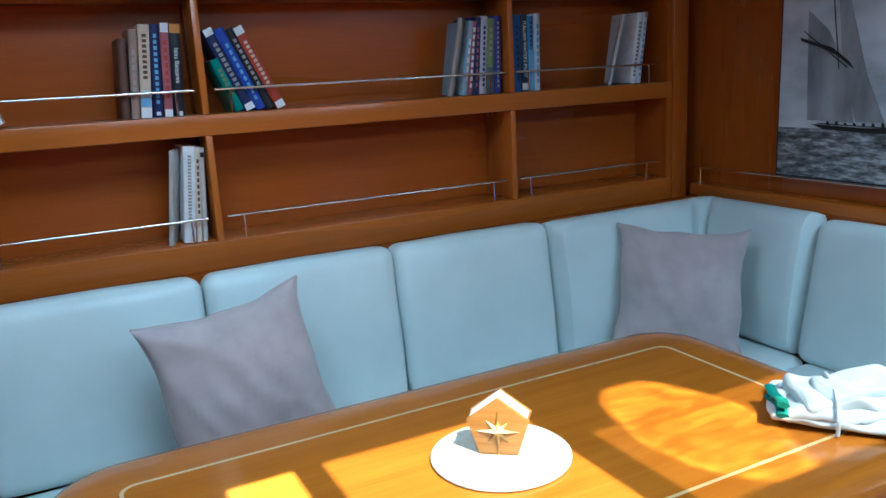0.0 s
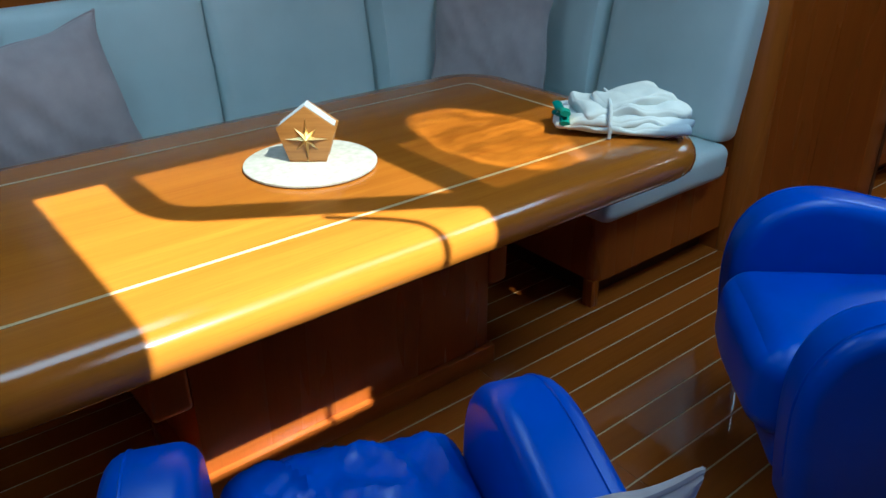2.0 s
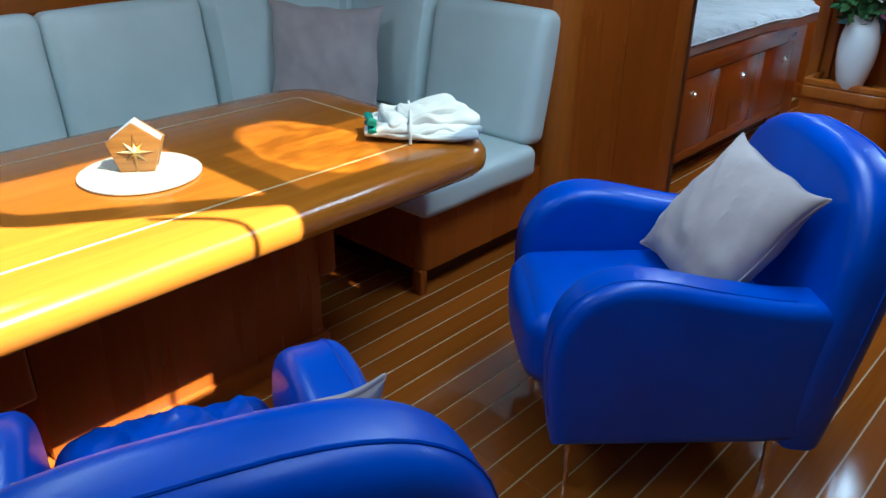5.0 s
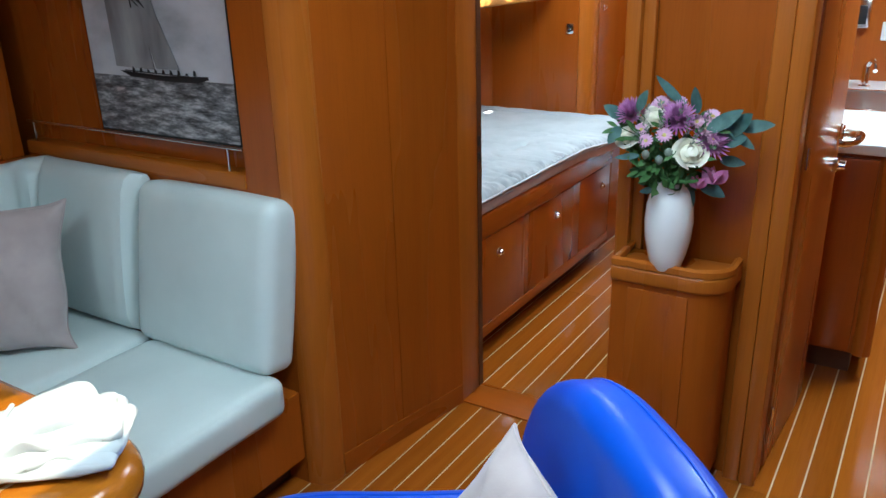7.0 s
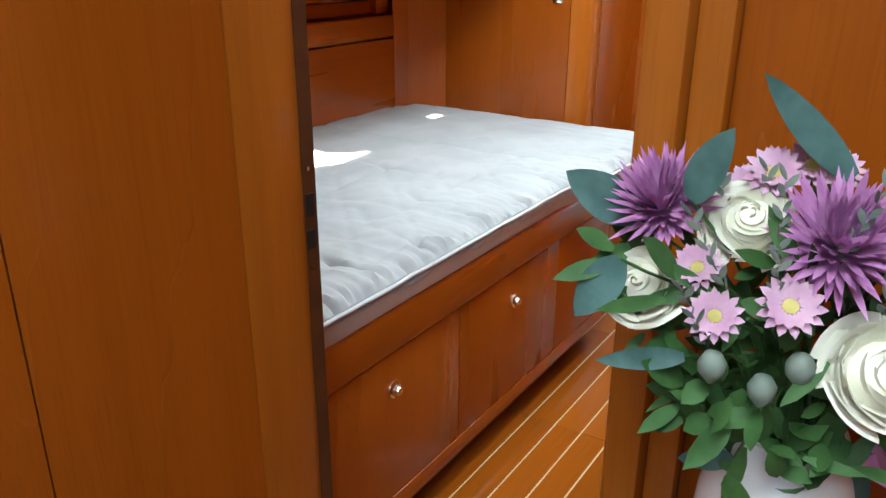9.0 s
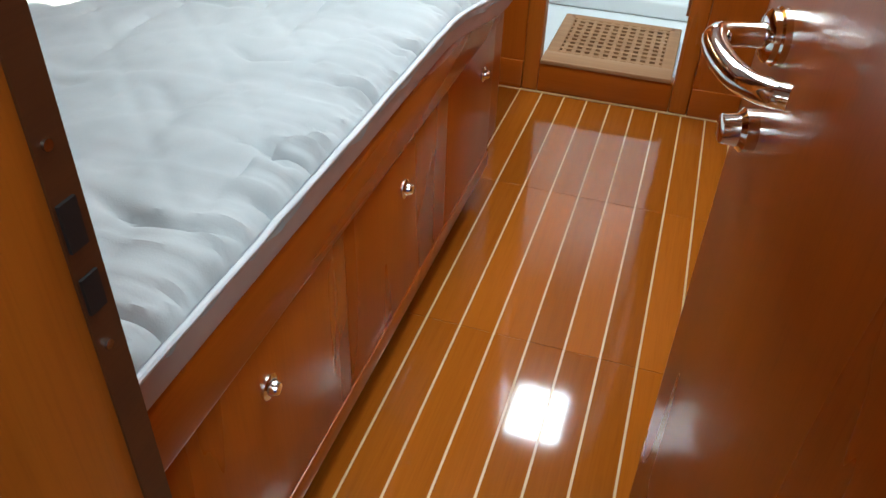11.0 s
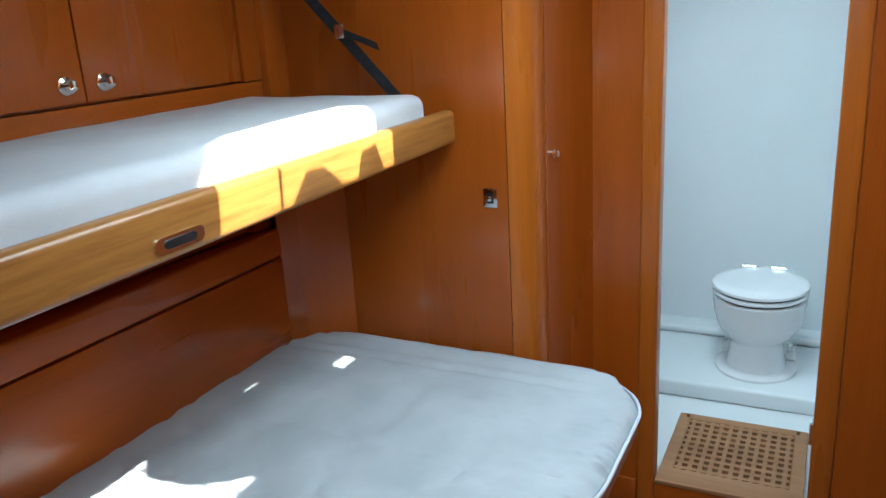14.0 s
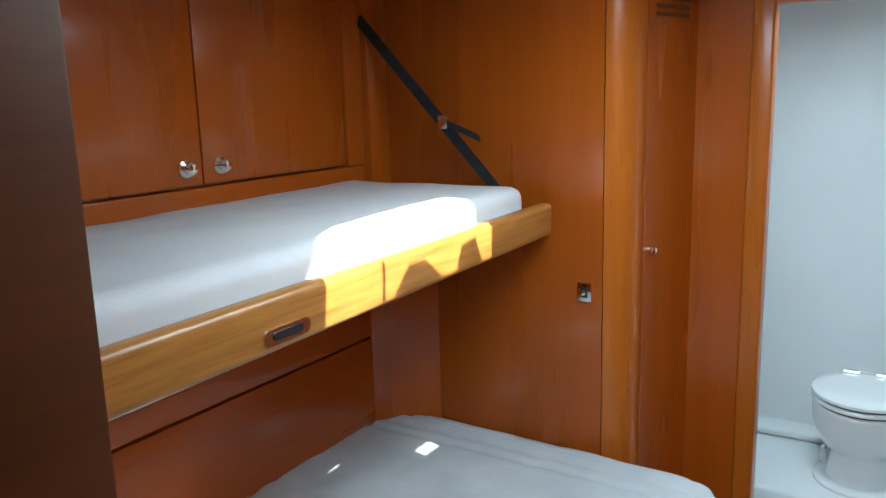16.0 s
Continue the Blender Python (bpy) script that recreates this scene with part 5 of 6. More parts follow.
def folded_cloth():
    c = placed("folded_cloth", pose(1.785, 1.262, 0.70, 0, 0, -38), "folded white cloth with a teal lining, on the table", "cloth")
    for k, (hx, hy, hz, z, sh) in enumerate(((0.158, 0.100, 0.010, 0.014, 0.0), (0.150, 0.092, 0.012, 0.030, 0.006), (0.132, 0.080, 0.016, 0.048, 0.014), (0.090, 0.058, 0.014, 0.066, 0.022))):
        bm = soft(hx, hy, hz, 0.010, (0.004, 0.004, 0.010), 26, 0.010 + 0.003 * k, 13, 3.0 * k)
        for v in bm.verts:
            v.co.z += 0.010 * noise.noise(Vector((v.co.x * 22, v.co.y * 22, 5.0 * k))) * (1 if v.co.z > 0 else 0.2)
        bm.transform(Matrix.Translation((sh, 0.5 * sh, z)) @ Matrix.Rotation(0.12 * (k - 1.5), 4, "Z"))
        low = min(v.co.z for v in bm.verts)
        if low < 0.001:
            bmesh.ops.translate(bm, verts=bm.verts, vec=(0, 0, 0.001 - low))
        part("white_fold", bm, WHITE_CLOTH).parent = c
    for k, z in enumerate((0.032, 0.050)):
        bm = tube([(-0.152 + 0.004 * math.sin(j), -0.075 + 0.030 * j, z + 0.008 * math.sin(j * 1.3 + k)) for j in range(5)], 0.013, 10, 0.55)
        part("teal_fold", bm, TEAL_CLOTH, None, "teal cloth lining").parent = c
    bm = tube(smooth_path([(-0.05, -0.104, 0.004), (-0.050, -0.102, 0.04), (-0.045, -0.07, 0.070), (-0.04, 0.0, 0.084), (-0.035, 0.06, 0.078)], 5), 0.0045, 8)
    part("tie", bm, WHITE_CLOTH).parent = c


folded_cloth()

# ---- picture ----
SEA = material("picture_sea", 0.35)
_n = tex(SEA, "ShaderNodeTexNoise", (1, 14, 60), Scale=1.0, Detail=8.0, Roughness=0.7)
paint(SEA, ramp(SEA, _n.outputs["Fac"], ((0.36, (0.02, 0.022, 0.025)), (0.5, (0.16, 0.17, 0.18)), (0.66, (0.55, 0.57, 0.60)))))
CLOUD = material("picture_sky", 0.35)
_n = tex(CLOUD, "ShaderNodeTexNoise", (1, 2.6, 5.5), Scale=1.0, Detail=7.0, Roughness=0.55)
paint(CLOUD, ramp(CLOUD, _n.outputs["Fac"], ((0.30, (0.24, 0.26, 0.29)), (0.5, (0.48, 0.51, 0.55)), (0.72, (0.66, 0.69, 0.73)))))
SAIL = material("picture_sail", 0.4)
_n = tex(SAIL, "ShaderNodeTexNoise", (1, 9, 3), Scale=1.0, Detail=6.0)
paint(SAIL, ramp(SAIL, _n.outputs["Fac"], ((0.3, (0.16, 0.17, 0.18)), (0.7, (0.42, 0.44, 0.46)))))
INK = material("picture_ink", 0.4, 0, (0.018, 0.019, 0.021))


def picture():
    x = 2.692
    y0, y1, z0, z1 = 1.622, 2.235, 1.052, 1.94
    hz = 1.222
    p = placed("framed_picture", (x, 1.93, z0), "framed black and white photograph of a sailing yacht at sea", "picture")
    part("frame", box(x, x + 0.026, y0 - 0.008, y1 + 0.008, z0 - 0.008, z1 + 0.008, 0.003), BLACK, p)
    part("sky_area", box(x - 0.002, x - 0.0005, y0, y1, hz, z1), CLOUD, p)
    part("sea_area", box(x - 0.002, x - 0.0005, y0, y1, z0, hz - 0.0005), SEA, p)

    def flat(pts, mat, name, d):
        m = Matrix(((0, 0, 1, 0), (1, 0, 0, 0), (0, 1, 0, 0), (0, 0, 0, 1)))
        part(name, prism(pts, x - d - 0.0012, x - d, m), mat, p)
    flat([(2.10, 1.238), (2.055, 1.222), (1.90, 1.214), (1.76, 1.216), (1.715, 1.228), (1.72, 1.236), (1.90, 1.230), (2.02, 1.234)], INK, "yacht_hull", 0.0035)
    flat([(2.13, 1.62), (2.115, 1.25), (1.94, 1.246), (1.97, 1.42), (2.05, 1.55)], SAIL, "mainsail", 0.0035)
    flat([(2.05, 1.93), (1.99, 1.45), (1.93, 1.25), (1.83, 1.25), (1.90, 1.40), (1.99, 1.70)], SAIL, "topsail", 0.0052)
    flat([(2.155, 1.530), (2.150, 1.518), (2.03, 1.478), (1.945, 1.420), (1.965, 1.445), (2.03, 1.492)], INK, "gaff", 0.0069)
    for pts in (((2.07, 1.93), (2.0, 1.42)), ((2.14, 1.55), (1.97, 1.425)), ((2.10, 1.52), (2.02, 1.47)), ((2.07, 1.24), (1.74, 1.232))):
        part("rigging", tube([(x - 0.0085, y, z) for y, z in pts], 0.0016, 5), INK, p)
    rng = random.Random(2)
    for k in range(9):
        yy = 1.76 + 0.033 * k
        flat([(yy, 1.236), (yy + 0.012, 1.236), (yy + 0.010, 1.236 + rng.uniform(0.006, 0.016)), (yy + 0.002, 1.236 + rng.uniform(0.006, 0.014))], INK, "deck_gear", 0.0085)


picture()
r = placed("fiddle_rail", (PX, 2.0, 0.979), "thin polished steel fiddle rail under the picture", "rail")
part("rod", tube([(PX + 0.005, 1.590, 1.047), (PX + 0.005, 2.62, 1.047)], 0.0045, 10), STEEL, r)
for y in (1.650, 2.585):
    part("post", tube([(PX + 0.005, y, 0.979), (PX + 0.005, y, 1.046)], 0.0035, 8), STEEL, r)

# ---- books ----
PAPER = cloth("book_pages", (0.62, 0.58, 0.48), (0.74, 0.70, 0.60), 200, 900, 0.1)
COVERS = {}


def cover(rgb):
    if rgb not in COVERS:
        m = material("book_cover", 0.45, 0, rgb)
        n = tex(m, "ShaderNodeTexNoise", (30, 30, 30), Scale=1.0, Detail=5.0)
        paint(m, ramp(m, n.outputs["Fac"], ((0.3, tuple(v * 0.85 for v in rgb)), (0.7, tuple(min(1, v * 1.1) for v in rgb)))))
        COVERS[rgb] = m
    return COVERS[rgb]


WHITE, CREAM, NAVY, BLUE_B, SKYB, BLACKB = (0.72, 0.73, 0.74), (0.58, 0.46, 0.34), (0.012, 0.020, 0.085), (0.012, 0.07, 0.24), (0.16, 0.36, 0.58), (0.012, 0.013, 0.02)
TEALB, REDB, PINKB, GREENB, GREYB, ORANGEB, BROWNB = (0.01, 0.20, 0.17), (0.36, 0.045, 0.022), (0.34, 0.10, 0.12), (0.16, 0.22, 0.08), (0.30, 0.28, 0.26), (0.55, 0.22, 0.03), (0.10, 0.045, 0.03)


def book(x, z, w, h, d, rgb, lean, label, marks=(), title="", title_rgb=WHITE, yaw=0.0, cover_marks=()):
    """A standing book: spine towards the room, lean in degrees about its foot; marks are spine bars (from, to, width share, colour)."""
    b = placed("book", pose(x, BY + 0.032, z + abs(math.sin(radians(lean))) * (w if lean > 0 else 0.0), 0, lean, yaw), label, "book", "books on the shelves")
    part("cover_board", box(0, 0.0022, 0.0, d, 0, h, 0.0006), cover(rgb)).parent = b
    part("cover_board", box(w - 0.0022, w, 0.0, d, 0, h, 0.0006), cover(rgb)).parent = b
    sp = part("spine", loops([[(0.0, 0.001, t), (w * 0.15, -0.003, t), (w * 0.5, -0.0045, t), (w * 0.85, -0.003, t), (w, 0.001, t), (w * 0.5, 0.0022, t)] for t in (0, h)]), cover(rgb))
    sp.parent = b
    part("pages", box(0.0024, w - 0.0024, 0.003, d - 0.004, 0.003, h - 0.003), PAPER).parent = b
    for a, c, share, col in marks:
        mk = part("spine_mark", box(w * (0.5 - share / 2), w * (0.5 + share / 2), -0.0056, -0.0048 + 0.0015 * share, h * a, h * c), cover(col))
        mk.parent = b
    for a, c, u, v, col in cover_marks:
        part("cover_print", box(-0.0009, -0.0002, d * u, d * v, h * a, h * c), cover(col)).parent = b
    if title:
        cu = bpy.data.curves.new("title", "FONT")
        cu.body, cu.size, cu.align_x, cu.align_y, cu.extrude = title, min(w * 0.62, h * 0.75 / (0.55 * len(title))), "CENTER", "CENTER", 0.0003
        cu.materials.append(cover(title_rgb))
        t = new("title", cu)
        t.parent = b
        t.matrix_basis = pose(w * 0.5, -0.0062, h * 0.55, 90, 90, 0)
    return b


def text_bars(n, lo, hi, col, share=0.4):
    """Unreadable lettering along a spine, as short bars."""
    step = (hi - lo) / n
    return tuple((lo + step * k, lo + step * (k + 0.62), share, col) for k in range(n))


U, L = 1.3955, 1.0135
# upper shelf, beside the first divider
book(0.520, U, 0.022, 0.225, 0.165, BROWNB, 4, "dark brown worn book on the shelf")
book(0.546, U, 0.022, 0.250, 0.165, (0.30, 0.20, 0.16), 5, "brown-grey paperback leaning on the shelf", text_bars(6, 0.3, 0.8, GREYB))
book(0.572, U, 0.030, 0.262, 0.165, CREAM, 5, "cream book with a blue-white foot band", ((0.12, 0.22, 0.95, SKYB), (0.0, 0.11, 0.95, WHITE), (0.225, 0.30, 0.95, WHITE)) + text_bars(9, 0.42, 0.92, BROWNB))
book(0.607, U, 0.026, 0.262, 0.165, NAVY, 4, "navy pilot book with pale lettering", text_bars(12, 0.15, 0.92, SKYB, 0.35) + ((0.02, 0.06, 0.5, WHITE),))
book(0.637, U, 0.024, 0.265, 0.165, PINKB, 3.5, "faded red pilot book with white labels", ((0.0, 0.08, 0.9, WHITE), (0.90, 1.0, 0.9, WHITE)) + text_bars(8, 0.2, 0.85, REDB, 0.4))
book(0.665, U, 0.030, 0.262, 0.165, BLACKB, 3, "black pilot book with an orange head band", ((0.90, 1.0, 0.95, ORANGEB), (0.0, 0.05, 0.5, WHITE)), "Islas Baleares", WHITE)
# upper shelf, leaning against the first divider
book(0.845, U, 0.026, 0.165, 0.165, TEALB, -22, "short teal book leaning on the divider", text_bars(6, 0.3, 0.85, GREENB, 0.4))
book(0.876, U, 0.030, 0.262, 0.165, NAVY, -24, "navy pilot book with white end labels", ((0.0, 0.08, 0.9, WHITE), (0.92, 1.0, 0.9, WHITE)) + text_bars(9, 0.3, 0.85, GREYB, 0.4))
book(0.910, U, 0.028, 0.262, 0.165, (0.02, 0.06, 0.36), -24, "royal blue pilot book leaning on the shelf", text_bars(9, 0.12, 0.85, SKYB, 0.3))
book(0.942, U, 0.026, 0.262, 0.165, BLACKB, -24, "black pilot book leaning on the shelf", text_bars(9, 0.3, 0.9, GREYB, 0.35))
book(0.972, U, 0.030, 0.268, 0.165, REDB, -25, "red pilot book with white end labels", ((0.0, 0.085, 0.9, WHITE), (0.91, 1.0, 0.9, WHITE)) + text_bars(10, 0.3, 0.85, CREAM, 0.35))
# upper shelf, before the second divider
book(1.570, U, 0.016, 0.262, 0.165, GREYB, 11, "grey photo-covered almanac leaning on its neighbours", (), "", WHITE, -34, ((0.0, 0.11, 0.02, 0.98, WHITE), (0.13, 0.90, 0.05, 0.75, BROWNB), (0.93, 1.0, 0.0, 1.0, WHITE), (0.22, 0.30, 0.1, 0.4, BLACKB)))
book(1.628, U, 0.018, 0.252, 0.165, (0.30, 0.42, 0.50), 9, "pale blue thin book leaning", text_bars(5, 0.2, 0.8, WHITE))
book(1.650, U, 0.016, 0.25, 0.165, PINKB, 7, "pink-spotted thin book standing on the shelf", text_bars(9, 0.1, 0.95, WHITE, 0.5))
book(1.670, U, 0.024, 0.262, 0.165, NAVY, 5, "dark blue pilot book standing on the shelf", text_bars(9, 0.1, 0.9, PINKB, 0.3))
book(1.697, U, 0.026, 0.265, 0.165, (0.46, 0.46, 0.56), 4, "lilac-grey thick book standing on the shelf", text_bars(12, 0.1, 0.9, NAVY, 0.3))
book(1.726, U, 0.028, 0.258, 0.165, GREENB, 3, "grey-green book with a dark foot", ((0.0, 0.35, 0.95, (0.08, 0.11, 0.14)),) + text_bars(5, 0.5, 0.9, GREYB, 0.4))
book(1.758, U, 0.028, 0.265, 0.165, (0.03, 0.03, 0.20), 2, "dark violet pilot book against the divider", text_bars(14, 0.08, 0.95, GREYB, 0.25))
# upper shelf, after the second divider
book(1.829, U, 0.012, 0.268, 0.165, SKYB, 0, "pale blue thin book standing on the shelf", text_bars(6, 0.2, 0.9, WHITE))
book(1.842, U, 0.030, 0.268, 0.165, BLUE_B, 0, "blue pilot book standing on the shelf", text_bars(9, 0.15, 0.9, NAVY, 0.3))
book(1.873, U, 0.030, 0.268, 0.165, (0.008, 0.025, 0.05), 0, "dark blue pilot book with large white title", ((0.02, 0.11, 0.85, WHITE),), "ITALIAN WATERS PILOT", WHITE)
book(1.904, U, 0.024, 0.262, 0.165, (0.05, 0.20, 0.42), 0, "mid blue pilot book standing on the shelf", ((0.0, 0.55, 0.9, SKYB),) + text_bars(6, 0.6, 0.95, NAVY, 0.35))
book(1.929, U, 0.024, 0.270, 0.165, (0.50, 0.56, 0.62), 1, "pale grey-blue book standing on the shelf", text_bars(9, 0.1, 0.9, SKYB, 0.4))
# upper shelf, far end
book(2.262, U, 0.014, 0.262, 0.165, (0.46, 0.45, 0.44), 12, "grey softcover showing its printed back", (), "", WHITE, -38, tuple((0.30 + 0.05 * k, 0.325 + 0.05 * k, 0.10, 0.62, (0.22, 0.22, 0.22)) for k in range(12)) + ((0.78, 0.95, 0.70, 0.93, BLACKB), (0.52, 0.72, 0.66, 0.93, BLACKB), (0.22, 0.40, 0.68, 0.93, GREYB)))
book(2.372, U, 0.026, 0.265, 0.165, WHITE, 9, "white thick pilot book leaning", text_bars(14, 0.1, 0.9, GREYB, 0.45))
book(2.402, U, 0.022, 0.268, 0.165, (0.56, 0.60, 0.66), 8, "pale grey pilot book leaning", text_bars(10, 0.1, 0.9, SKYB, 0.4) + ((0.93, 1.0, 0.7, GREYB),))
# lower shelf
book(0.600, L, 0.014, 0.285, 0.165, (0.42, 0.40, 0.38), 7, "grey softcover on the lower shelf", (), "", WHITE, -20)
book(0.646, L, 0.034, 0.292, 0.165, WHITE, 6, "thick white pilot book standing on the shelf", text_bars(20, 0.25, 0.92, GREYB, 0.3))
book(0.683, L, 0.016, 0.288, 0.165, (0.62, 0.52, 0.42), 5, "thin cream book standing on the shelf", text_bars(9, 0.3, 0.9, BROWNB, 0.4))
book(0.702, L, 0.014, 0.285, 0.165, (0.50, 0.47, 0.44), 4, "thin grey-cream book standing on the shelf", ((0.9, 0.95, 0.8, BLACKB),))
book(0.120, L, 0.030, 0.055, 0.10, (0.02, 0.08, 0.40), 0, "small blue booklet lying on the lower shelf")
book(0.185, U, 0.040, 0.075, 0.10, WHITE, -20, "small white booklet on the upper shelf")

# ---- vase and flowers ----
VC = Vector((3.204, 0.552, 0.7055))
tagged(part("vase", lathe([(0.036, 0.0), (0.040, 0.004), (0.052, 0.045), (0.062, 0.095), (0.0655, 0.14), (0.062, 0.185), (0.053, 0.222), (0.045, 0.243), (0.0445, 0.252), (0.040, 0.252), (0.042, 0.235), (0.03, 0.20)], VC, 40), CERAMIC), "white glazed vase full of flowers on the cabinet", "vase")


def petal_mat(name, lo, hi, rough=0.6):
    m = material(name, rough)
    n = tex(m, "ShaderNodeTexNoise", (40, 40, 40), Scale=1.0, Detail=4.0)
    c = ramp(m, n.outputs["Fac"], ((0.3, lo), (0.7, hi)))
    paint(m, c)
    m.node_tree.nodes["Principled BSDF"].inputs["Subsurface Weight"].default_value = 0.0
    return m


EUCA = petal_mat("eucalyptus_leaf", (0.030, 0.085, 0.075), (0.075, 0.16, 0.15))
GREEN = petal_mat("green_leaf", (0.025, 0.085, 0.020), (0.060, 0.15, 0.045))
SAGE = petal_mat("grey_green_sprig", (0.12, 0.16, 0.13), (0.24, 0.29, 0.25))
ROSE = petal_mat("ivory_petal", (0.76, 0.74, 0.60), (0.86, 0.85, 0.76))
MUM = petal_mat("purple_petal", (0.40, 0.14, 0.36), (0.62, 0.30, 0.56))
PINK = petal_mat("pink_petal", (0.52, 0.27, 0.42), (0.68, 0.45, 0.58))
CALLA = petal_mat("magenta_petal", (0.42, 0.12, 0.28), (0.58, 0.24, 0.42))
HEART = petal_mat("flower_heart", (0.45, 0.38, 0.10), (0.60, 0.52, 0.18))
RIGHT, AWAY = Vector((0.29, -0.957, 0)).normalized(), Vector((0.957, 0.29, 0)).normalized()


def frame_of(d, up):
    z = Vector(d).normalized()
    x = Vector(up).cross(z)
    if x.length < 1e-3:
        x = Vector((1, 0, 0)).cross(z)
    x.normalize()
    y = z.cross(x)
    return Matrix((x, y, z)).transposed().to_4x4()


def blade(bm, base, along, face, length, width, curl=0.2, n=6, tip=1.0):
    """One leaf or petal: a cupped blade from base, laid in the plane square to face."""
    a, f = Vector(along).normalized(), Vector(face).normalized()
    s = a.cross(f).normalized()
    f = s.cross(a)
    rows = []
    for i in range(n + 1):
        t = i / n
        w = width * math.sin(math.pi * min(1.0, 0.06 + t * 0.94) ** tip) ** 0.75 / 2
        mid = Vector(base) + a * length * t + f * (curl * length * t * t)
        rows.append([bm.verts.new(mid + s * w * k + f * (0.22 * w * abs(k))) for k in (-1, 0, 1)])
    for p, q in zip(rows, rows[1:]):
        for k in range(2):
            bm.faces.new((p[k], p[k + 1], q[k + 1], q[k]))


def bouquet():
    rng = random.Random(11)
    b = placed("flower_bouquet", VC + Vector((0, 0, 0.25)), "mixed bouquet of white roses, purple and pink flowers with eucalyptus", "flowers")
    mouth = VC + Vector((0, 0, 0.245))

    def spot(r, z, away=0.0):
        return VC + RIGHT * (0.86 * r - 0.012) + AWAY * away + Vector((0, 0, 0.25 + 1.0 * (z - 0.25)))

    def stem(p, r=0.0018, mat=GREEN):
        mid = mouth.lerp(p, 0.5) + Vector((0, 0, 0.03))
        part("stem", tube(smooth_path([mouth + Vector((0.012 * rng.uniform(-1, 1), 0.012 * rng.uniform(-1, 1), -0.03)), mid, p], 4), r, 6), mat, b)

    def towards(p):
        return ((p - mouth).normalized() * 0.55 - AWAY * 0.75 + Vector((0, 0, 0.35))).normalized()

    def rose(p, size):
        d = towards(p)
        m = Matrix.Translation(p) @ frame_of(d, (0, 0, 1))
        bm = bmesh.new()
        bmesh.ops.create_uvsphere(bm, u_segments=16, v_segments=10, radius=size * 0.60, matrix=Matrix.Translation((0, 0, -size * 0.20)))
        for ring in range(8):
            cnt = (2, 3, 3, 4, 4, 5, 5, 6)[ring]
            rr = size * (0.09 + 0.100 * ring)
            span = math.pi / cnt * (1.55 if ring < 5 else 1.35)
            tall = size * (1.00 - 0.006 * ring * ring)
            flare = size * (-0.08 + 0.036 * ring)
            for k in range(cnt):
                a0 = 2 * math.pi * (k + 0.41 * ring) / cnt + rng.uniform(-0.35, 0.35)
                wide, roll, off = rng.uniform(0.88, 1.12), rng.uniform(-0.05, 0.09) * size, rng.uniform(-0.05, 0.05) * size
                lift, rows = rng.uniform(0.90, 1.06), []
                for jv in range(8):
                    v = jv / 7
                    row = []
                    for iu in range(9):
                        u = iu / 4 - 1
                        w = min(1.0, 0.45 + 1.1 * v)
                        a = a0 + u * span * w
                        lip = 1 - 0.24 * u * u + 0.03 * math.sin(5 * u + a0)
                        r = rr * wide * (0.30 + 0.70 * math.sin(min(1.0, v * 1.35) * math.pi / 2)) + (flare + roll) * v ** 4 + (0.06 * size * u + off) * v
                        row.append(bm.verts.new((r * math.cos(a), r * math.sin(a), -0.52 * size + tall * lift * v * lip - max(0.0, flare) * 0.7 * v ** 7)))
                    rows.append(row)
                for p0, q0 in zip(rows, rows[1:]):
                    for c in range(8):
                        bm.faces.new((p0[c], p0[c + 1], q0[c + 1], q0[c]))
        bm.transform(m)
        part("rose", bm, ROSE, b, "ivory rose bloom")
        stem(p)

    def mum(p, size, mat=MUM, name="chrysanthemum", layers=7, per=24):
        d = towards(p)
        m = Matrix.Translation(p) @ frame_of(d, (0, 0, 1))
        bm = bmesh.new()
        for ring in range(layers):
            for k in range(per):
                a = 2 * math.pi * (k + 0.5 * ring + rng.uniform(-0.2, 0.2)) / per
                e = radians(8 + 75 * ring / layers)
                out = Vector((math.cos(a) * math.cos(e), math.sin(a) * math.cos(e), math.sin(e)))
                blade(bm, out * size * 0.08, out, Vector((0, 0, 1)) if e < 1.2 else Vector((1, 0, 0)), size * rng.uniform(0.78, 1.05), size * 0.125, rng.uniform(0.05, 0.28), 4)
        bm.transform(m)
        part(name, bm, mat, b)
        stem(p)

    def daisy(p, size):
        d = towards(p)
        m = Matrix.Translation(p) @ frame_of(d, (0, 0, 1))
        bm = bmesh.new()
        for ring in range(2):
            for k in range(14):
                a = 2 * math.pi * (k + 0.5 * ring) / 14
                out = Vector((math.cos(a), math.sin(a), 0.15 + 0.35 * ring))
                blade(bm, out * size * 0.2, out, (0, 0, 1), size * (0.85 - 0.15 * ring), size * 0.30, 0.05, 4, 1.6)
        bm.transform(m)
        f = part("daisy", bm, PINK, b, "pink daisy bloom")
        bm = lathe([(size * 0.26, 0), (size * 0.24, size * 0.12), (size * 0.1, size * 0.18)], (0, 0, 0.0), 12)
        bm.transform(m)
        part("heart", bm, HEART, f)
        stem(p, 0.0013)

    rose(spot(0.058, 0.345, -0.07), 0.044)
    rose(spot(-0.132, 0.372, -0.03), 0.032)
    rose(spot(-0.050, 0.425, -0.02), 0.036)
    for r, z, a, s in ((-0.120, 0.425, 0.0, 0.046), (0.015, 0.420, -0.04, 0.052), (0.116, 0.362, -0.03, 0.054), (0.095, 0.385, 0.02, 0.045)):
        mum(spot(r, z, a), s)
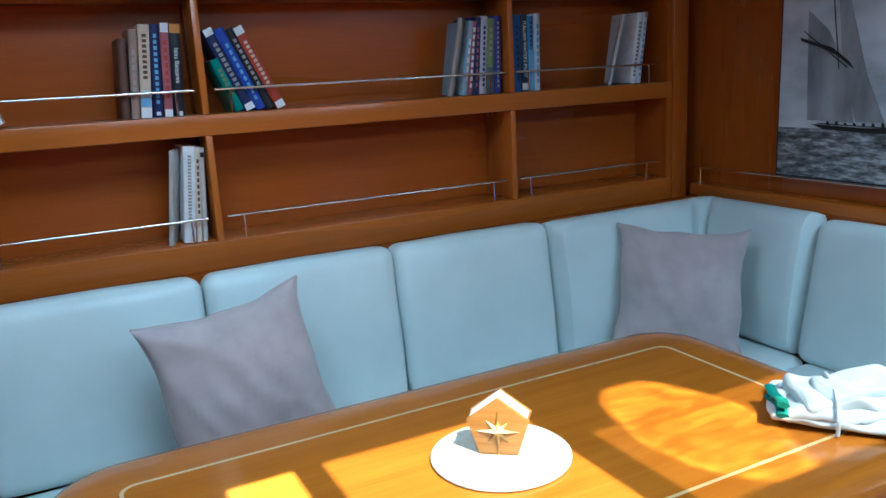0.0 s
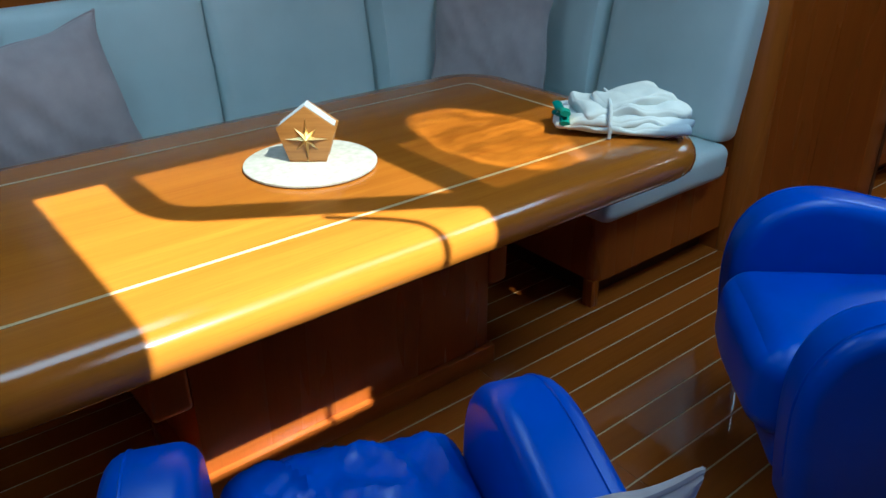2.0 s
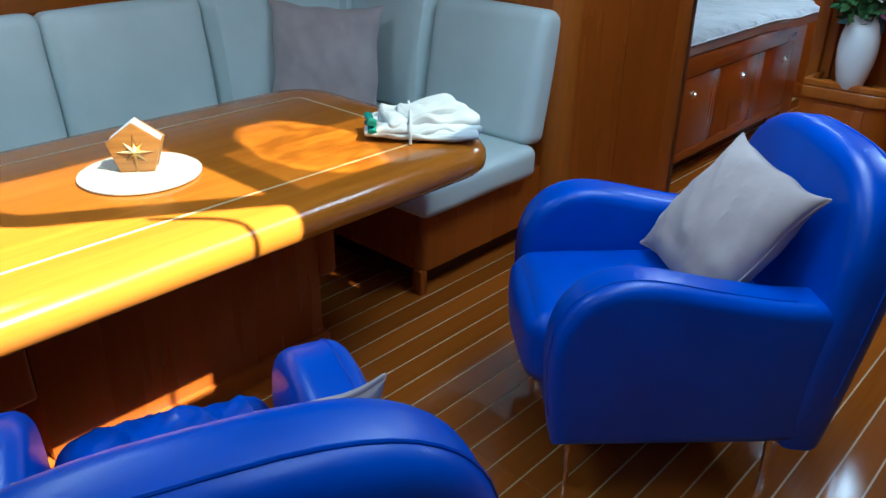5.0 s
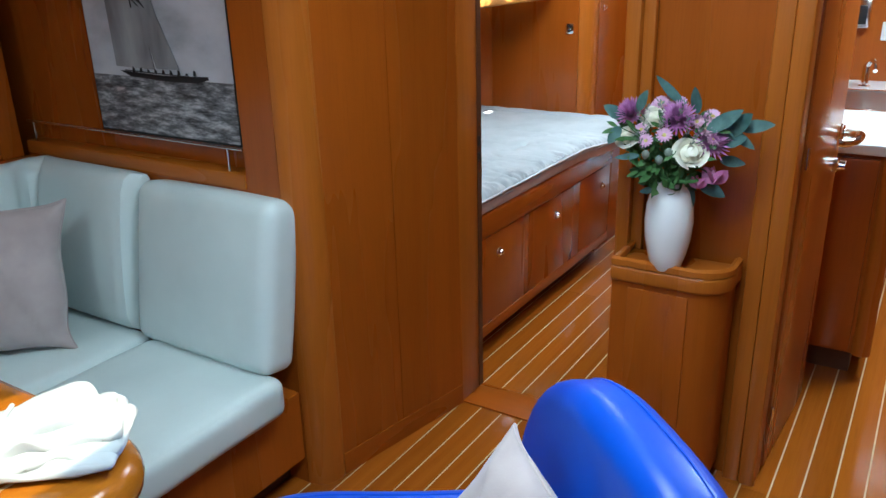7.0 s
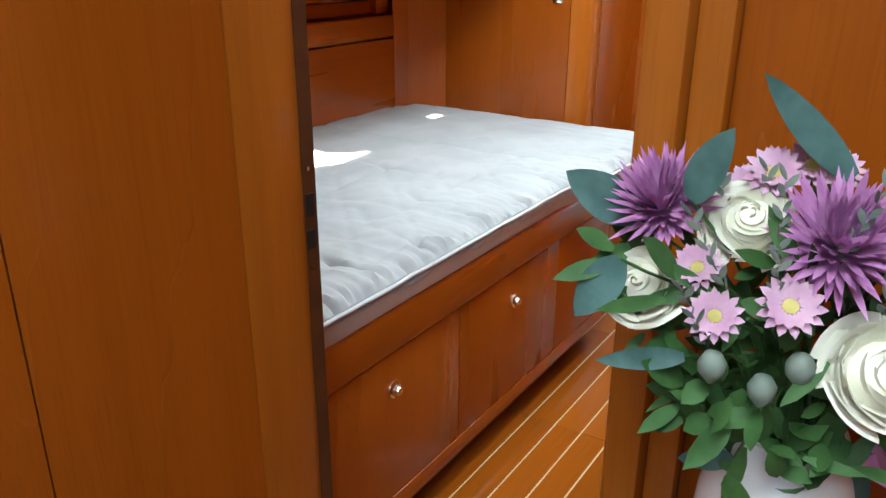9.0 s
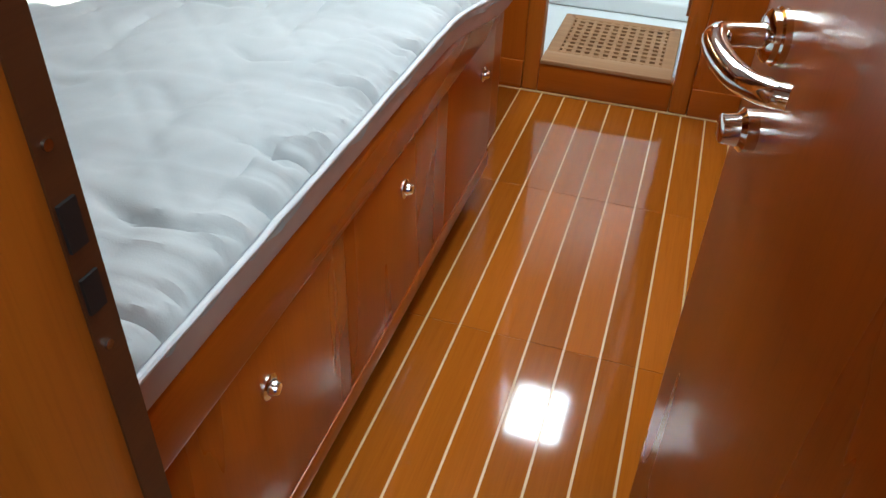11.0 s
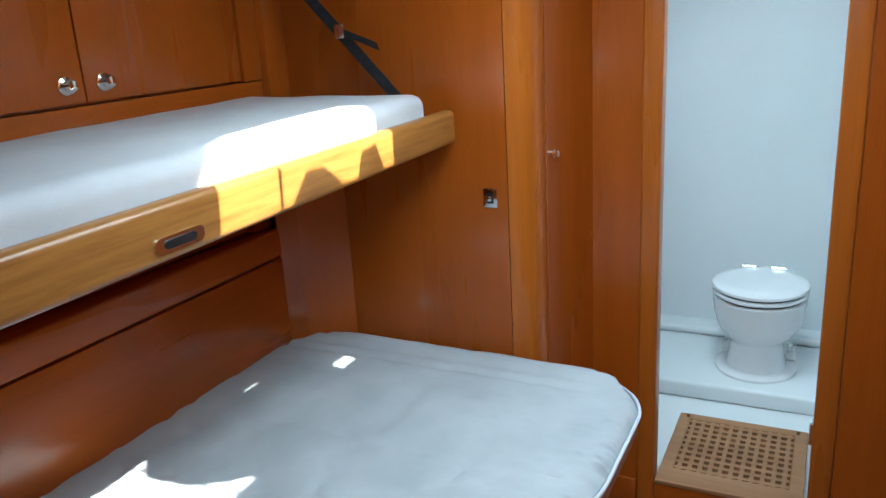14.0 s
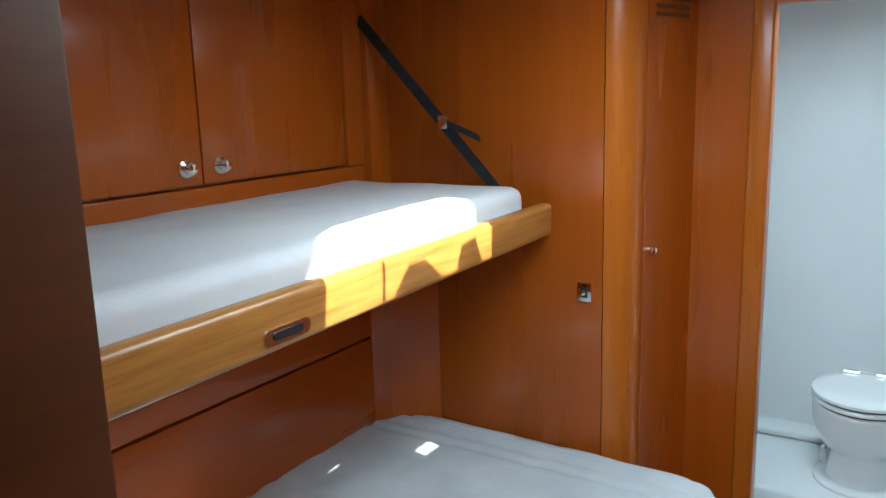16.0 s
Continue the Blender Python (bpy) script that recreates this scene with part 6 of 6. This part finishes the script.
    for r, z, a, s in ((-0.072, 0.372, -0.07, 0.020), (-0.035, 0.458, 0.0, 0.022), (-0.005, 0.463, 0.01, 0.022), (0.020, 0.455, 0.03, 0.02), (0.070, 0.415, -0.02, 0.022), (0.098, 0.405, -0.05, 0.026), (0.115, 0.428, -0.01, 0.022), (0.118, 0.378, -0.06, 0.018), (-0.020, 0.390, -0.08, 0.022), (-0.088, 0.395, -0.04, 0.019), (-0.05, 0.44, 0.02, 0.021)):
        daisy(spot(r, z, a), s)
    # callas
    for r, z, s in ((0.130, 0.285, 0.036), (0.085, 0.272, 0.026)):
        p = spot(r, z, -0.06)
        bm = bmesh.new()
        for k in range(5):
            blade(bm, p + Vector((0, 0, -0.02)), RIGHT * (0.6 * math.cos(k * 1.25)) + Vector((0, 0, 0.7)) - AWAY * 0.5 * math.sin(k * 1.25), -AWAY * math.cos(k) + RIGHT * math.sin(k), s * 1.4, s, 0.2, 5)
        part("calla", bm, CALLA, b)
        stem(p)
    # single large leaves
    leaves = ((0.10, 0.40, 0.9, 0.55, 0.115, 0.046, EUCA), (0.155, 0.385, 0.75, 0.75, 0.105, 0.054, EUCA), (0.19, 0.405, 1.0, 0.15, 0.10, 0.040, EUCA), (0.165, 0.40, 0.9, -0.65, 0.09, 0.030, EUCA), (0.135, 0.365, 0.9, 0.25, 0.09, 0.045, EUCA),
              (0.025, 0.46, -0.75, 0.65, 0.115, 0.030, EUCA), (0.07, 0.44, -0.15, 1.0, 0.085, 0.032, EUCA), (-0.10, 0.445, 0.35, 0.9, 0.07, 0.034, EUCA), (-0.14, 0.42, -0.7, 0.35, 0.075, 0.040, EUCA), (-0.15, 0.405, -0.4, -0.6, 0.06, 0.035, EUCA),
              (0.09, 0.255, 0.85, -0.45, 0.095, 0.046, EUCA), (0.065, 0.245, 0.12, -1.0, 0.090, 0.036, EUCA), (0.15, 0.315, 1.0, -0.1, 0.075, 0.034, EUCA), (-0.09, 0.33, -1.0, -0.12, 0.075, 0.020, EUCA), (-0.035, 0.235, -0.9, -0.25, 0.05, 0.022, EUCA),
              (0.03, 0.285, 0.9, 0.35, 0.085, 0.034, GREEN), (-0.06, 0.275, -0.9, 0.1, 0.06, 0.03, GREEN), (0.02, 0.26, 0.0, -1.0, 0.07, 0.028, GREEN))
    for r, z, dr, dz, ln, w, mat in leaves:
        bm = bmesh.new()
        p = spot(r, z, rng.uniform(-0.07, 0.02))
        blade(bm, p, RIGHT * dr + Vector((0, 0, dz)) - AWAY * rng.uniform(-0.2, 0.35), -AWAY + Vector((0, 0, 0.5)) + RIGHT * rng.uniform(-0.5, 0.5), 0.86 * ln, 0.86 * w, rng.uniform(-0.15, 0.2), 8, 0.85)
        part("leaf", bm, mat, b)
        stem(p, 0.0013)
    # small foliage and grey sprigs
    bm = bmesh.new()
    for _ in range(300):
        t = rng.random() ** 1.7
        r, z = rng.uniform(-0.11, 0.09) * (0.55 + t), 0.250 + 0.15 * t + rng.uniform(-0.02, 0.03)
        p = spot(r, z, rng.uniform(-0.07, 0.07))
        blade(bm, p, RIGHT * (r * 8 + rng.uniform(-0.8, 0.8)) + Vector((0, 0, rng.uniform(-0.4, 1.0))) + AWAY * rng.uniform(-0.8, 0.5), -AWAY + Vector((rng.uniform(-0.8, 0.8), rng.uniform(-0.8, 0.8), 0.6)), rng.uniform(0.020, 0.055), rng.uniform(0.009, 0.022), rng.uniform(-0.2, 0.3), 4)
    part("foliage", bm, GREEN, b)
    for _ in range(16):
        bm = bmesh.new()
        p0 = spot(rng.uniform(-0.10, 0.09), rng.uniform(0.33, 0.42), rng.uniform(-0.08, 0.02))
        d = (p0 - mouth).normalized() + Vector((rng.uniform(-0.3, 0.3), rng.uniform(-0.3, 0.3), 0.2))
        for k in range(12):
            a = 2.4 * k
            q = p0 + d.normalized() * 0.0055 * k
            blade(bm, q, d + 0.8 * Vector((math.cos(a), math.sin(a), 0)), (math.sin(a), -math.cos(a), 0.5), 0.013, 0.005, 0.1, 3)
        part("grey_sprig", bm, SAGE, b)
    for _ in range(14):
        p = spot(rng.uniform(-0.06, 0.05), rng.uniform(0.29, 0.37), rng.uniform(-0.06, 0.0))
        stem(p, 0.0016)
    for r, z in ((-0.070, 0.338), (-0.03, 0.325), (-0.005, 0.345)):
        part("bud", lathe([(0.002, -0.012), (0.009, -0.004), (0.010, 0.004), (0.006, 0.011), (0.001, 0.013)], spot(r, z, -0.08), 10), SAGE, b)


bouquet()

# ---- floor planks ----
PITCH, GAP = 0.0820, 0.0052
plank_meshes = {}


def plank(x0, x1, y):
    key = round(x1 - x0, 4)
    if key not in plank_meshes:
        bm = box(0, x1 - x0 - 0.0012, 0, PITCH - GAP, -0.0017, 0.0, 0.0004, 1)
        finish(bm)
        me = bpy.data.meshes.new("plank")
        bm.to_mesh(me)
        bm.free()
        me.materials.append(WOOD_FLOOR)
        plank_meshes[key] = me
    ob = new("plank", plank_meshes[key])
    ob.parent = FLOOR
    ob.location = (x0, y, 0)


structure("floor_edge", box(3.476, 5.721, 0.6997, 0.7112, -0.0017, 0.0), WOOD_X, "narrow cherry edge board along the cabin floor", "trim")
Y0 = 0.796 - 0.082 * 30 + GAP / 2
for i in range(58):
    y = Y0 + PITCH * i
    if y > 2.1:
        break
    if y > -1.68:
        plank(-1.89, 1.49, y)
        plank(1.49, 3.312, y)
    if 0.70 < y < 1.53:
        plank(3.455, 4.44, y)
        plank(4.44, 5.085, y)
        plank(5.085, 5.722, y)
    if -1.68 < y < 0.62:
        plank(3.312, 5.70, y)
